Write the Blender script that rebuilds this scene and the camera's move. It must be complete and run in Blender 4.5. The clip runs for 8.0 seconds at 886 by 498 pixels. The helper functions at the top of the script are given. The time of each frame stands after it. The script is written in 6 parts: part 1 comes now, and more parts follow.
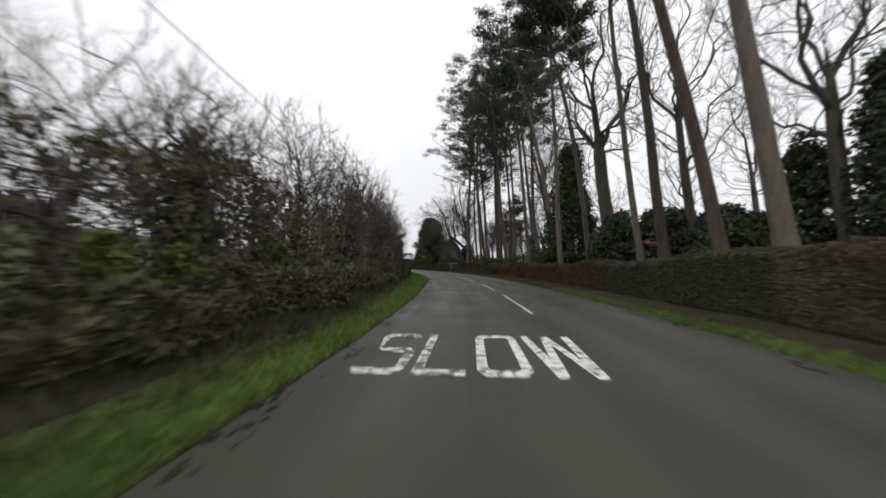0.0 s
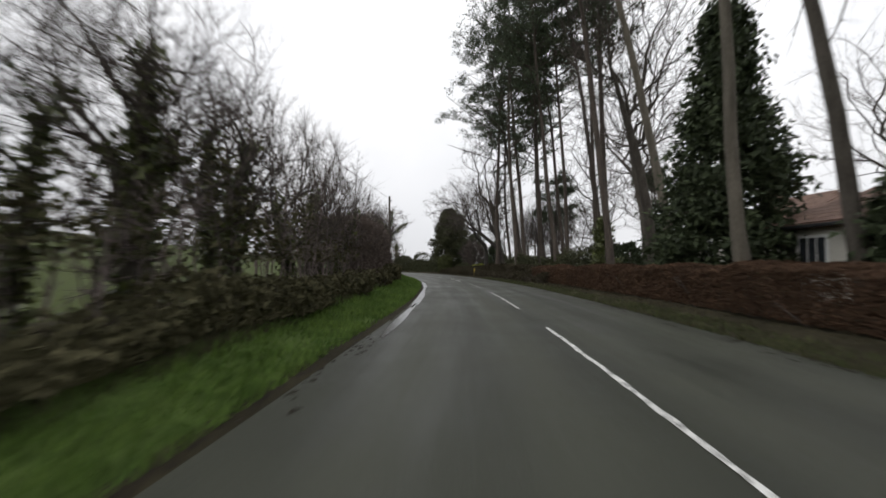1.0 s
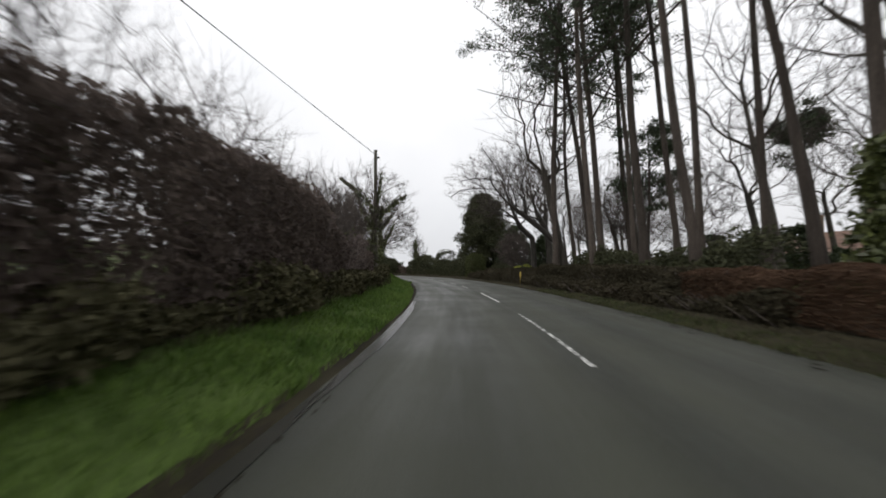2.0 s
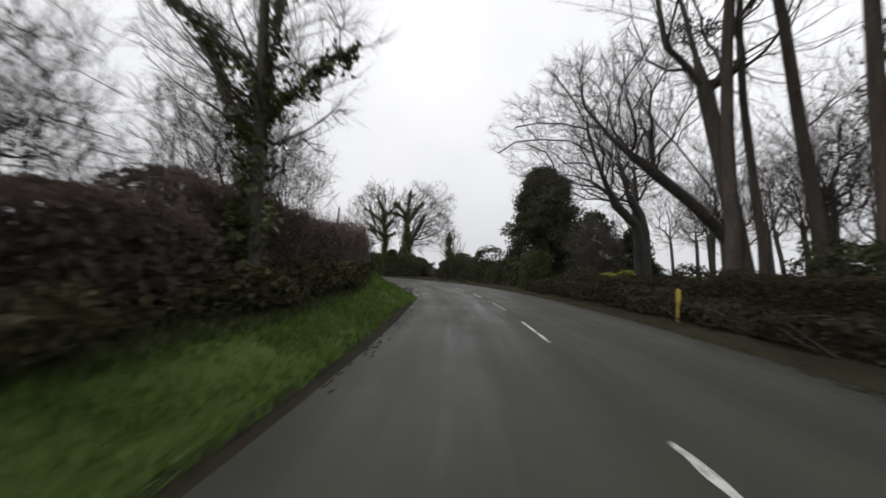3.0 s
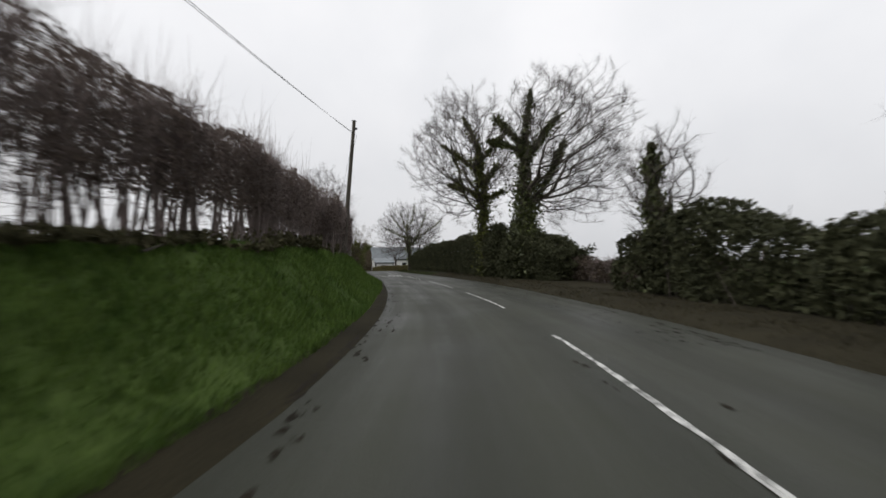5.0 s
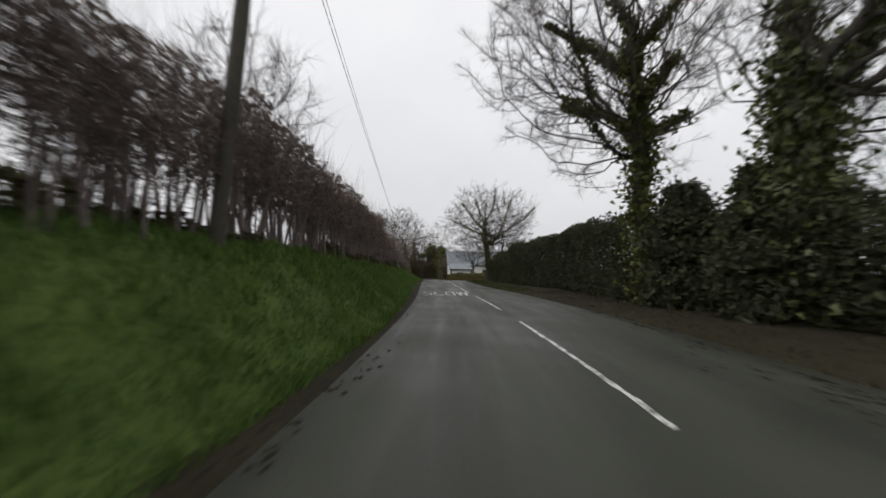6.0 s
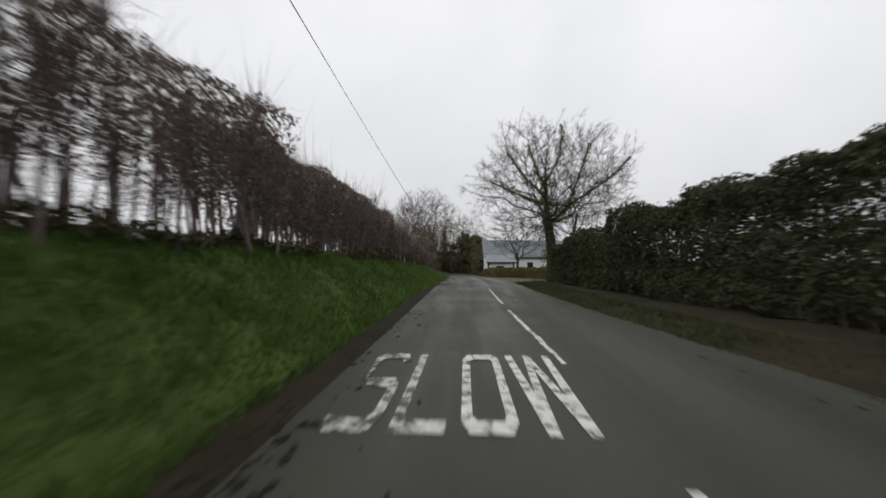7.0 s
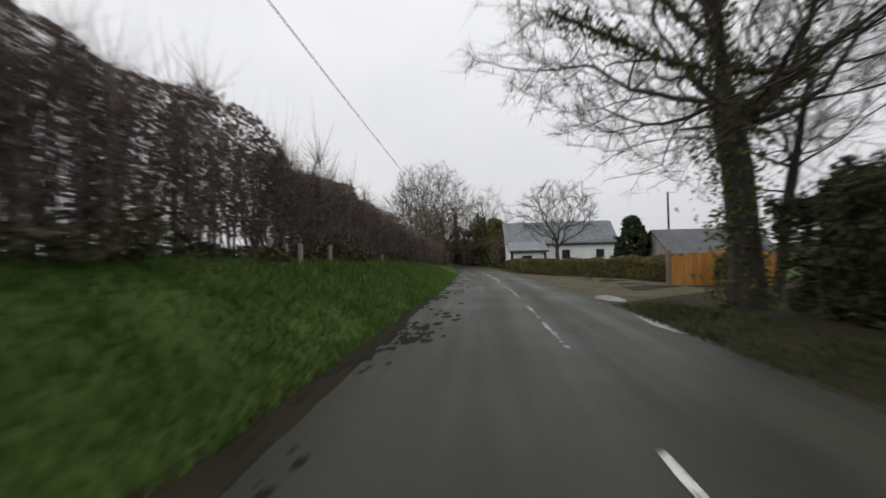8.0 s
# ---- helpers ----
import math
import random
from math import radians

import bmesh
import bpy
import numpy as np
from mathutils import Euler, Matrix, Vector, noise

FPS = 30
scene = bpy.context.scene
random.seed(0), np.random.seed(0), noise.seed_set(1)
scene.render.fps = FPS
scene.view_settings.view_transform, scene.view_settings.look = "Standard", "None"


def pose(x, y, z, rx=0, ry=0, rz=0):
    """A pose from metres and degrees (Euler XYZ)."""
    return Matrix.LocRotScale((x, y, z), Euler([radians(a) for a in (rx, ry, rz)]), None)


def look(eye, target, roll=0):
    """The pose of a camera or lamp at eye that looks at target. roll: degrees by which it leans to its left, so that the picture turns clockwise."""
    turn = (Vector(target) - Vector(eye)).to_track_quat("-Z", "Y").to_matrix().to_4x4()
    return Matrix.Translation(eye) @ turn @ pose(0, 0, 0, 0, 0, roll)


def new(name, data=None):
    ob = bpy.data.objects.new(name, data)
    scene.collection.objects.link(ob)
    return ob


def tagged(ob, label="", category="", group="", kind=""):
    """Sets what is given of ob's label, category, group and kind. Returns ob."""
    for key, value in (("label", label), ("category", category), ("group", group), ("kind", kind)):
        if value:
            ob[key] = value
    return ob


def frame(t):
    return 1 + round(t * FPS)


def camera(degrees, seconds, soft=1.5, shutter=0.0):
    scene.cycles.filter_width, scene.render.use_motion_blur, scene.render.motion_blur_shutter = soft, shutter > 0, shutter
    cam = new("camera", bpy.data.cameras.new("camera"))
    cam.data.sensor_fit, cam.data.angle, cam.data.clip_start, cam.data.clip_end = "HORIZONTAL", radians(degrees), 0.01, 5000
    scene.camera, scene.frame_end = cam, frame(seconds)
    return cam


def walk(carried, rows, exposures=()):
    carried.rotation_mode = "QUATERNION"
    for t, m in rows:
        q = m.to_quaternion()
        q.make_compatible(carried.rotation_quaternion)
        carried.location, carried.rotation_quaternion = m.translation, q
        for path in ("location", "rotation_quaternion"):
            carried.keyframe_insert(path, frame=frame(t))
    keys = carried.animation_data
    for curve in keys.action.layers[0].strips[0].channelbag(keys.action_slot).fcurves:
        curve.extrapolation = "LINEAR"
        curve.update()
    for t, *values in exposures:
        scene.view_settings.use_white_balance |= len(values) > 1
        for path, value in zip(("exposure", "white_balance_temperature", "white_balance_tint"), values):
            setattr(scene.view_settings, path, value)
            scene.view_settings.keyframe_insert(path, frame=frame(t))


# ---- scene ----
cam = camera(91.2, 8.0, soft=1.6, shutter=0.22)
PATH = [
    (0, (0.000, -0.000, 1.250), (-0.000, 9.994, 1.584), 0.50),
    (0.2, (0.244, 3.674, 1.250), (0.169, 13.668, 1.583), 0.17),
    (0.4, (0.496, 7.336, 1.250), (0.321, 17.328, 1.609), -0.04),
    (0.5, (0.584, 9.163, 1.250), (0.333, 19.153, 1.596), -0.11),
    (0.6, (0.666, 10.986, 1.250), (0.344, 20.976, 1.545), -0.13),
    (0.8, (0.788, 14.619, 1.250), (0.323, 24.604, 1.531), -0.05),
    (1, (0.849, 18.234, 1.250), (0.218, 28.208, 1.617), -0.08),
    (1.2, (0.823, 21.827, 1.250), (0.041, 31.790, 1.618), -0.45),
    (1.4, (0.799, 25.397, 1.250), (-0.095, 35.351, 1.587), -0.88),
    (1.5, (0.771, 27.174, 1.250), (-0.191, 37.121, 1.587), -1.01),
    (1.6, (0.714, 28.944, 1.250), (-0.332, 38.883, 1.611), -0.99),
    (1.8, (0.557, 32.467, 1.250), (-0.684, 42.381, 1.655), -0.69),
    (2, (0.339, 35.961, 1.250), (-1.097, 45.849, 1.657), -0.26),
    (2.2, (0.056, 39.424, 1.250), (-1.564, 49.284, 1.644), 0.25),
    (2.4, (-0.289, 42.857, 1.250), (-2.094, 52.685, 1.635), 0.88),
    (2.5, (-0.486, 44.562, 1.250), (-2.390, 54.372, 1.636), 1.22),
    (2.6, (-0.699, 46.259, 1.250), (-2.710, 56.047, 1.642), 1.56),
    (2.8, (-1.182, 49.628, 1.250), (-3.424, 59.364, 1.671), 1.92),
    (3, (-1.750, 52.962, 1.250), (-4.224, 62.640, 1.712), 1.43),
    (3.2, (-2.369, 56.267, 1.250), (-5.035, 65.901, 1.534), 1.00),
    (3.4, (-3.046, 59.544, 1.250), (-5.904, 69.127, 1.361), 1.04),
    (3.5, (-3.410, 61.174, 1.250), (-6.385, 70.721, 1.279), 1.02),
    (3.6, (-3.798, 62.795, 1.250), (-6.900, 72.301, 1.197), 0.79),
    (3.8, (-4.620, 66.015, 1.250), (-7.971, 75.436, 1.095), 0.14),
    (4, (-5.510, 69.203, 1.250), (-9.118, 78.528, 1.105), -0.49),
    (4.2, (-6.454, 72.364, 1.250), (-10.369, 81.566, 1.194), -0.96),
    (4.4, (-7.567, 75.472, 1.250), (-11.785, 84.539, 1.317), -0.86),
    (4.5, (-8.164, 77.014, 1.250), (-12.538, 86.006, 1.378), -0.72),
    (4.6, (-8.788, 78.546, 1.250), (-13.327, 87.455, 1.432), -0.57),
    (4.8, (-10.130, 81.578, 1.250), (-15.036, 90.288, 1.506), -0.35),
    (5, (-11.609, 84.552, 1.250), (-16.919, 93.021, 1.533), -0.26),
    (5.2, (-13.230, 87.459, 1.250), (-18.932, 95.669, 1.522), -0.25),
    (5.4, (-14.987, 90.292, 1.250), (-21.029, 98.257, 1.495), -0.13),
    (5.5, (-15.938, 91.664, 1.250), (-22.137, 99.506, 1.534), 0.00),
    (5.6, (-16.911, 93.023, 1.250), (-23.260, 100.741, 1.597), 0.18),
    (5.8, (-18.961, 95.666, 1.250), (-25.577, 103.154, 1.638), 0.54),
    (6, (-21.053, 98.270, 1.250), (-27.893, 105.552, 1.680), 0.77),
    (6.2, (-23.203, 100.819, 1.250), (-30.233, 107.920, 1.640), 0.50),
    (6.4, (-25.406, 103.315, 1.250), (-32.574, 110.280, 1.600), 0.18),
    (6.5, (-26.514, 104.555, 1.251), (-33.738, 111.460, 1.633), 0.12),
    (6.6, (-27.639, 105.779, 1.250), (-34.913, 112.632, 1.598), 0.13),
    (6.8, (-29.894, 108.214, 1.250), (-37.252, 114.981, 1.527), 0.26),
    (7, (-32.189, 110.599, 1.250), (-39.626, 117.279, 1.508), 0.24),
    (7.2, (-34.495, 112.952, 1.250), (-42.009, 119.548, 1.406), -0.03),
    (7.4, (-36.817, 115.258, 1.250), (-44.394, 121.783, 1.356), -0.39),
    (7.5, (-37.977, 116.396, 1.250), (-45.574, 122.898, 1.350), -0.55),
    (7.6, (-39.131, 117.530, 1.250), (-46.739, 124.019, 1.363), -0.66),
    (7.8, (-41.406, 119.804, 1.250), (-49.026, 126.279, 1.361), -0.99),
    (8, (-43.691, 122.044, 1.250), (-51.376, 128.443, 1.291), -1.52),
]
walk_exposures = [(0.0, 0.18), (1.5, 0.18), (3.5, 0.0), (4.2, 0.0), (5.5, -0.12), (8.0, -0.12)]
walk(cam, [(t, look(eye, target, roll)) for t, eye, target, roll in PATH], walk_exposures)

# ---- world and sun: a bright overcast sky ----
world = bpy.data.worlds.new("overcast")
scene.world = world
world.use_nodes = True
wn, wl = world.node_tree.nodes, world.node_tree.links
sky = wn.new("ShaderNodeTexSky")
sky.sky_type = "NISHITA"
sky.sun_disc = False
sky.sun_elevation, sky.sun_rotation = radians(38), radians(200)
sky.air_density, sky.dust_density = 1.0, 4.0
grey = wn.new("ShaderNodeHueSaturation")
grey.inputs["Saturation"].default_value = 0.08
cloud_coord = wn.new("ShaderNodeTexCoord")
cloud_noise = wn.new("ShaderNodeTexNoise")
cloud_noise.inputs["Scale"].default_value = 2.2
cloud_noise.inputs["Detail"].default_value = 5
cloud_ramp = wn.new("ShaderNodeValToRGB")
cloud_ramp.color_ramp.elements[0].position, cloud_ramp.color_ramp.elements[0].color = 0.3, (7.2, 7.3, 7.6, 1)
cloud_ramp.color_ramp.elements[1].position, cloud_ramp.color_ramp.elements[1].color = 0.7, (8.6, 8.6, 8.8, 1)
cover = wn.new("ShaderNodeMixRGB")
cover.inputs[0].default_value = 0.86
wl.new(cloud_coord.outputs["Generated"], cloud_noise.inputs["Vector"])
wl.new(cloud_noise.outputs["Fac"], cloud_ramp.inputs["Fac"])
wl.new(sky.outputs["Color"], grey.inputs["Color"])
wl.new(grey.outputs["Color"], cover.inputs[1])
wl.new(cloud_ramp.outputs["Color"], cover.inputs[2])
height = wn.new("ShaderNodeSeparateXYZ")
wl.new(cloud_coord.outputs["Generated"], height.inputs[0])
fade = wn.new("ShaderNodeMapRange")
fade.inputs["From Min"].default_value, fade.inputs["From Max"].default_value = 0.0, 0.42
fade.inputs["To Min"].default_value, fade.inputs["To Max"].default_value = 0.8, 1.04
wl.new(height.outputs["Z"], fade.inputs["Value"])
dimmed = wn.new("ShaderNodeMixRGB")
dimmed.blend_type, dimmed.inputs[0].default_value = "MULTIPLY", 1.0
wl.new(cover.outputs["Color"], dimmed.inputs[1])
wl.new(fade.outputs["Result"], dimmed.inputs[2])
wl.new(dimmed.outputs["Color"], wn["Background"].inputs["Color"])
wn["Background"].inputs["Strength"].default_value = 0.125
sun = new("sun", bpy.data.lights.new("sun", "SUN"))
sun.data.energy, sun.data.angle, sun.data.color = 0.6, radians(25), (1.0, 0.97, 0.93)
sun.matrix_world = look((0, 0, 60), (25, 40, 0))


# ---- materials ----
def material(name, low, high, scale=4.0, rough=0.8, bump=0.0, fine=8.0, spec=0.3, random_tint=0.0, metal=0.0, island=0.0, stretch=(1, 1, 1), wear=None, trans=0.0):
    """Two-scale noise between two colours, with relief; optional tint per object or per piece, and worn patches."""
    m = bpy.data.materials.new(name)
    m.use_nodes = True
    n, l = m.node_tree.nodes, m.node_tree.links
    bsdf = n["Principled BSDF"]
    coord = n.new("ShaderNodeTexCoord")
    mapping = n.new("ShaderNodeMapping")
    mapping.inputs["Scale"].default_value = stretch
    l.new(coord.outputs["Object"], mapping.inputs["Vector"])
    big, small = n.new("ShaderNodeTexNoise"), n.new("ShaderNodeTexNoise")
    for node, sc, detail in ((big, scale, 4), (small, scale * fine, 6)):
        node.inputs["Scale"].default_value, node.inputs["Detail"].default_value = sc, detail
        l.new(mapping.outputs["Vector"], node.inputs["Vector"])
    mixed = n.new("ShaderNodeMath")
    mixed.operation = "MULTIPLY_ADD"
    mixed.inputs[1].default_value = 0.5
    half = n.new("ShaderNodeMath")
    half.operation = "MULTIPLY"
    half.inputs[1].default_value = 0.5
    l.new(big.outputs["Fac"], half.inputs[0])
    l.new(small.outputs["Fac"], mixed.inputs[0])
    l.new(half.outputs[0], mixed.inputs[2])
    ramp = n.new("ShaderNodeValToRGB")
    ramp.color_ramp.elements[0].position, ramp.color_ramp.elements[0].color = 0.36, (*low, 1)
    ramp.color_ramp.elements[1].position, ramp.color_ramp.elements[1].color = 0.64, (*high, 1)
    l.new(mixed.outputs[0], ramp.inputs["Fac"])
    colour = ramp.outputs["Color"]
    if random_tint or island:
        hsv = n.new("ShaderNodeHueSaturation")
        spread = n.new("ShaderNodeMapRange")
        amount = random_tint or island
        spread.inputs["To Min"].default_value, spread.inputs["To Max"].default_value = 1 - amount, 1 + amount
        if random_tint:
            l.new(n.new("ShaderNodeObjectInfo").outputs["Random"], spread.inputs["Value"])
        else:
            l.new(n.new("ShaderNodeNewGeometry").outputs["Random Per Island"], spread.inputs["Value"])
        l.new(spread.outputs["Result"], hsv.inputs["Value"])
        l.new(colour, hsv.inputs["Color"])
        colour = hsv.outputs["Color"]
    if wear:
        worn = n.new("ShaderNodeTexNoise")
        worn.inputs["Scale"].default_value, worn.inputs["Detail"].default_value = wear[1], 8
        worn.inputs["Roughness"].default_value = 0.7
        l.new(coord.outputs["Object"], worn.inputs["Vector"])
        edge = n.new("ShaderNodeValToRGB")
        edge.color_ramp.elements[0].position, edge.color_ramp.elements[1].position = wear[2], wear[2] + 0.08
        l.new(worn.outputs["Fac"], edge.inputs["Fac"])
        mix = n.new("ShaderNodeMixRGB")
        mix.inputs[2].default_value = (*wear[0], 1)
        l.new(edge.outputs["Color"], mix.inputs[0])
        l.new(colour, mix.inputs[1])
        colour = mix.outputs["Color"]
    l.new(colour, bsdf.inputs["Base Color"])
    bsdf.inputs["Roughness"].default_value = rough
    bsdf.inputs["Metallic"].default_value = metal
    bsdf.inputs["Specular IOR Level"].default_value = spec
    if bump:
        node = n.new("ShaderNodeBump")
        node.inputs["Strength"].default_value, node.inputs["Distance"].default_value = bump, 0.03
        l.new(small.outputs["Fac"], node.inputs["Height"])
        l.new(node.outputs["Normal"], bsdf.inputs["Normal"])
    if trans:
        through_light = n.new("ShaderNodeBsdfTranslucent")
        l.new(colour, through_light.inputs["Color"])
        blend = n.new("ShaderNodeMixShader")
        blend.inputs[0].default_value = trans
        l.new(bsdf.outputs[0], blend.inputs[1])
        l.new(through_light.outputs[0], blend.inputs[2])
        l.new(blend.outputs[0], n["Material Output"].inputs["Surface"])
    return m


def asphalt_material():
    """Damp worn asphalt: stone grain, patches, polished wheel tracks that follow the lane, wet streaks."""
    m = bpy.data.materials.new("asphalt")
    m.use_nodes = True
    n, l = m.node_tree.nodes, m.node_tree.links
    bsdf = n["Principled BSDF"]
    coord = n.new("ShaderNodeTexCoord")
    lane = n.new("ShaderNodeMapping")
    lane.inputs["Scale"].default_value = (1.0, 0.06, 1.0)
    l.new(coord.outputs["UV"], lane.inputs["Vector"])

    def tex(scale, detail, source, rough=0.55):
        node = n.new("ShaderNodeTexNoise")
        node.inputs["Scale"].default_value, node.inputs["Detail"].default_value, node.inputs["Roughness"].default_value = scale, detail, rough
        l.new(source, node.inputs["Vector"])
        return node.outputs["Fac"]

    def calc(kind, a, b):
        node = n.new("ShaderNodeMath")
        node.operation = kind
        for k, v in enumerate((a, b)):
            if isinstance(v, (int, float)):
                node.inputs[k].default_value = v
            else:
                l.new(v, node.inputs[k])
        return node.outputs[0]

    grain = tex(38.0, 3, coord.outputs["UV"], 0.7)
    patch = tex(0.45, 5, coord.outputs["UV"])
    streak = tex(1.6, 5, lane.outputs["Vector"])
    wheel = n.new("ShaderNodeTexWave")
    wheel.wave_type, wheel.bands_direction = "BANDS", "X"
    wheel.inputs["Scale"].default_value, wheel.inputs["Distortion"].default_value = 0.21, 0.6
    l.new(lane.outputs["Vector"], wheel.inputs["Vector"])
    tone = calc("ADD", calc("MULTIPLY", grain, 0.45), calc("ADD", calc("MULTIPLY", patch, 0.3), calc("ADD", calc("MULTIPLY", streak, 0.25), calc("MULTIPLY", wheel.outputs["Fac"], 0.1))))
    ramp = n.new("ShaderNodeValToRGB")
    ramp.color_ramp.elements[0].position, ramp.color_ramp.elements[0].color = 0.38, (0.019, 0.021, 0.0145, 1)
    ramp.color_ramp.elements[1].position, ramp.color_ramp.elements[1].color = 0.72, (0.06, 0.0635, 0.047, 1)
    l.new(tone, ramp.inputs["Fac"])
    l.new(ramp.outputs["Color"], bsdf.inputs["Base Color"])
    gloss = n.new("ShaderNodeMapRange")
    gloss.inputs["From Min"].default_value, gloss.inputs["From Max"].default_value = 0.35, 0.7
    gloss.inputs["To Min"].default_value, gloss.inputs["To Max"].default_value = 0.38, 0.78
    l.new(calc("ADD", calc("MULTIPLY", streak, 0.6), calc("MULTIPLY", patch, 0.4)), gloss.inputs["Value"])
    l.new(gloss.outputs["Result"], bsdf.inputs["Roughness"])
    bsdf.inputs["Specular IOR Level"].default_value = 0.25
    bump = n.new("ShaderNodeBump")
    bump.inputs["Strength"].default_value, bump.inputs["Distance"].default_value = 0.5, 0.012
    l.new(grain, bump.inputs["Height"])
    l.new(bump.outputs["Normal"], bsdf.inputs["Normal"])
    return m


ASPHALT = asphalt_material()
SOIL = material("verge_soil", (0.045, 0.07, 0.018), (0.09, 0.135, 0.034), 0.6, 0.95, 0.6, 25, 0.1)
MUD = material("mud", (0.02, 0.018, 0.011), (0.042, 0.037, 0.022), 0.8, 0.95, 0.6, 30, 0.1)
GRAVEL = material("gravel", (0.062, 0.056, 0.034), (0.135, 0.122, 0.078), 1.2, 0.9, 0.7, 45, 0.12)
GRASS = material("grass", (0.062, 0.116, 0.022), (0.132, 0.2, 0.044), 0.7, 0.75, 0, 8, 0.25, island=0.45, trans=0.25)
PAINT = material("road_paint", (0.55, 0.55, 0.52), (0.78, 0.78, 0.75), 3, 0.6, 0.1, 12, 0.4, wear=((0.055, 0.06, 0.05), 7.0, 0.5))
PAINT_OLD = material("road_paint_worn", (0.5, 0.5, 0.47), (0.7, 0.7, 0.67), 3, 0.6, 0.1, 12, 0.4, wear=((0.055, 0.06, 0.05), 5.0, 0.46))
PAINT_FAINT = material("road_paint_nearly_gone", (0.4, 0.4, 0.37), (0.6, 0.6, 0.57), 3, 0.6, 0.1, 12, 0.4, wear=((0.055, 0.06, 0.05), 6.0, 0.41))
WATER = material("puddle_water", (0.025, 0.026, 0.021), (0.038, 0.038, 0.031), 2, 0.2, 0.06, 8, 0.4)
BARK = material("bark", (0.042, 0.037, 0.03), (0.1, 0.089, 0.075), 2.0, 0.9, 0.7, 9, 0.15, random_tint=0.25, stretch=(3, 3, 0.6))
# darker, slightly glossier bark for the leaning, bent, arched and straight trees
BARK_DARK = material("dark_bark", (0.024, 0.021, 0.018), (0.06, 0.053, 0.046), 2.0, 0.75, 0.7, 9, 0.25, random_tint=0.2, stretch=(3, 3, 0.6))
BARK_PINE = material("pine_bark", (0.04, 0.033, 0.028), (0.092, 0.076, 0.064), 1.6, 0.9, 0.8, 9, 0.15, random_tint=0.25, stretch=(3, 3, 0.5))
BARK_PALE = material("pale_bark", (0.07, 0.062, 0.05), (0.14, 0.125, 0.1), 1.6, 0.9, 0.6, 9, 0.15, stretch=(3, 3, 0.5))
TWIG = material("twig", (0.046, 0.038, 0.034), (0.1, 0.083, 0.072), 2.0, 0.9, 0, 6, 0.15, random_tint=0.15)
TWIG_RED = material("hedge_twig", (0.125, 0.102, 0.096), (0.235, 0.19, 0.177), 2.0, 0.9, 0, 6, 0.15)
TWIG_OCHRE = material("ochre_twig", (0.1, 0.082, 0.055), (0.18, 0.15, 0.1), 2.0, 0.9, 0, 6, 0.15)
NEEDLE = material("pine_needles", (0.03, 0.042, 0.024), (0.066, 0.082, 0.044), 1.5, 0.7, 0, 6, 0.25, island=0.4, trans=0.12)
CONIFER = material("conifer_leaf", (0.026, 0.036, 0.018), (0.054, 0.07, 0.032), 1.5, 0.7, 0, 6, 0.25, island=0.4, trans=0.12)
IVY = material("ivy_leaf", (0.045, 0.056, 0.017), (0.092, 0.105, 0.032), 1.5, 0.45, 0, 6, 0.4, island=0.5, trans=0.1)
IVY_YELLOW = material("mossy_ivy_leaf", (0.06, 0.07, 0.015), (0.12, 0.13, 0.03), 1.5, 0.6, 0, 6, 0.3, island=0.4, trans=0.1)
EVERGREEN = material("evergreen_leaf", (0.042, 0.046, 0.025), (0.08, 0.084, 0.044), 1.2, 0.75, 0, 6, 0.15, island=0.22, trans=0.22)
HAW = material("dry_hedge_leaf", (0.105, 0.083, 0.071), (0.19, 0.152, 0.132), 0.9, 0.85, 0, 6, 0.1, island=0.2, trans=0.4)
BEECH = material("beech_leaf", (0.055, 0.034, 0.022), (0.112, 0.068, 0.044), 0.7, 0.85, 0, 6, 0.1, island=0.13, trans=0.18)
BRAMBLE = material("dead_leaf", (0.056, 0.044, 0.034), (0.11, 0.086, 0.066), 0.9, 0.85, 0, 6, 0.1, island=0.3, trans=0.1)
HEDGE_DARK = material("dark_hedge_leaf", (0.032, 0.029, 0.018), (0.066, 0.056, 0.036), 0.8, 0.85, 0, 6, 0.1, island=0.13, trans=0.16)
UNDER = material("undergrowth_leaf", (0.056, 0.054, 0.029), (0.112, 0.103, 0.058), 0.9, 0.85, 0, 6, 0.1, island=0.35, trans=0.1)
LITTER = material("wet_leaf_litter", (0.01, 0.0085, 0.006), (0.028, 0.023, 0.015), 2.5, 0.85, 0.5, 14, 0.12)
WINTER_HEDGE = material("winter_hedge_leaf", (0.09, 0.078, 0.03), (0.18, 0.155, 0.065), 0.8, 0.8, 0, 6, 0.2, island=0.5, trans=0.1)
DULL_GRASS = material("dull_grass", (0.034, 0.046, 0.015), (0.074, 0.086, 0.033), 0.7, 0.75, 0, 8, 0.25, island=0.45, trans=0.2)
DEAD_GRASS = material("dead_grass", (0.042, 0.038, 0.023), (0.086, 0.076, 0.048), 0.7, 0.9, 0, 8, 0.1, island=0.4, trans=0.15)
LIME = material("lime_leaf", (0.07, 0.085, 0.018), (0.135, 0.155, 0.036), 1.5, 0.6, 0, 6, 0.3, island=0.35, trans=0.15)
GOLD = material("golden_shrub_leaf", (0.15, 0.17, 0.02), (0.3, 0.32, 0.05), 1.5, 0.6, 0, 6, 0.3, island=0.35, trans=0.15)
TOPIARY = material("clipped_leaf", (0.047, 0.055, 0.021), (0.09, 0.1, 0.039), 1.2, 0.8, 0, 6, 0.15, island=0.25, trans=0.1)
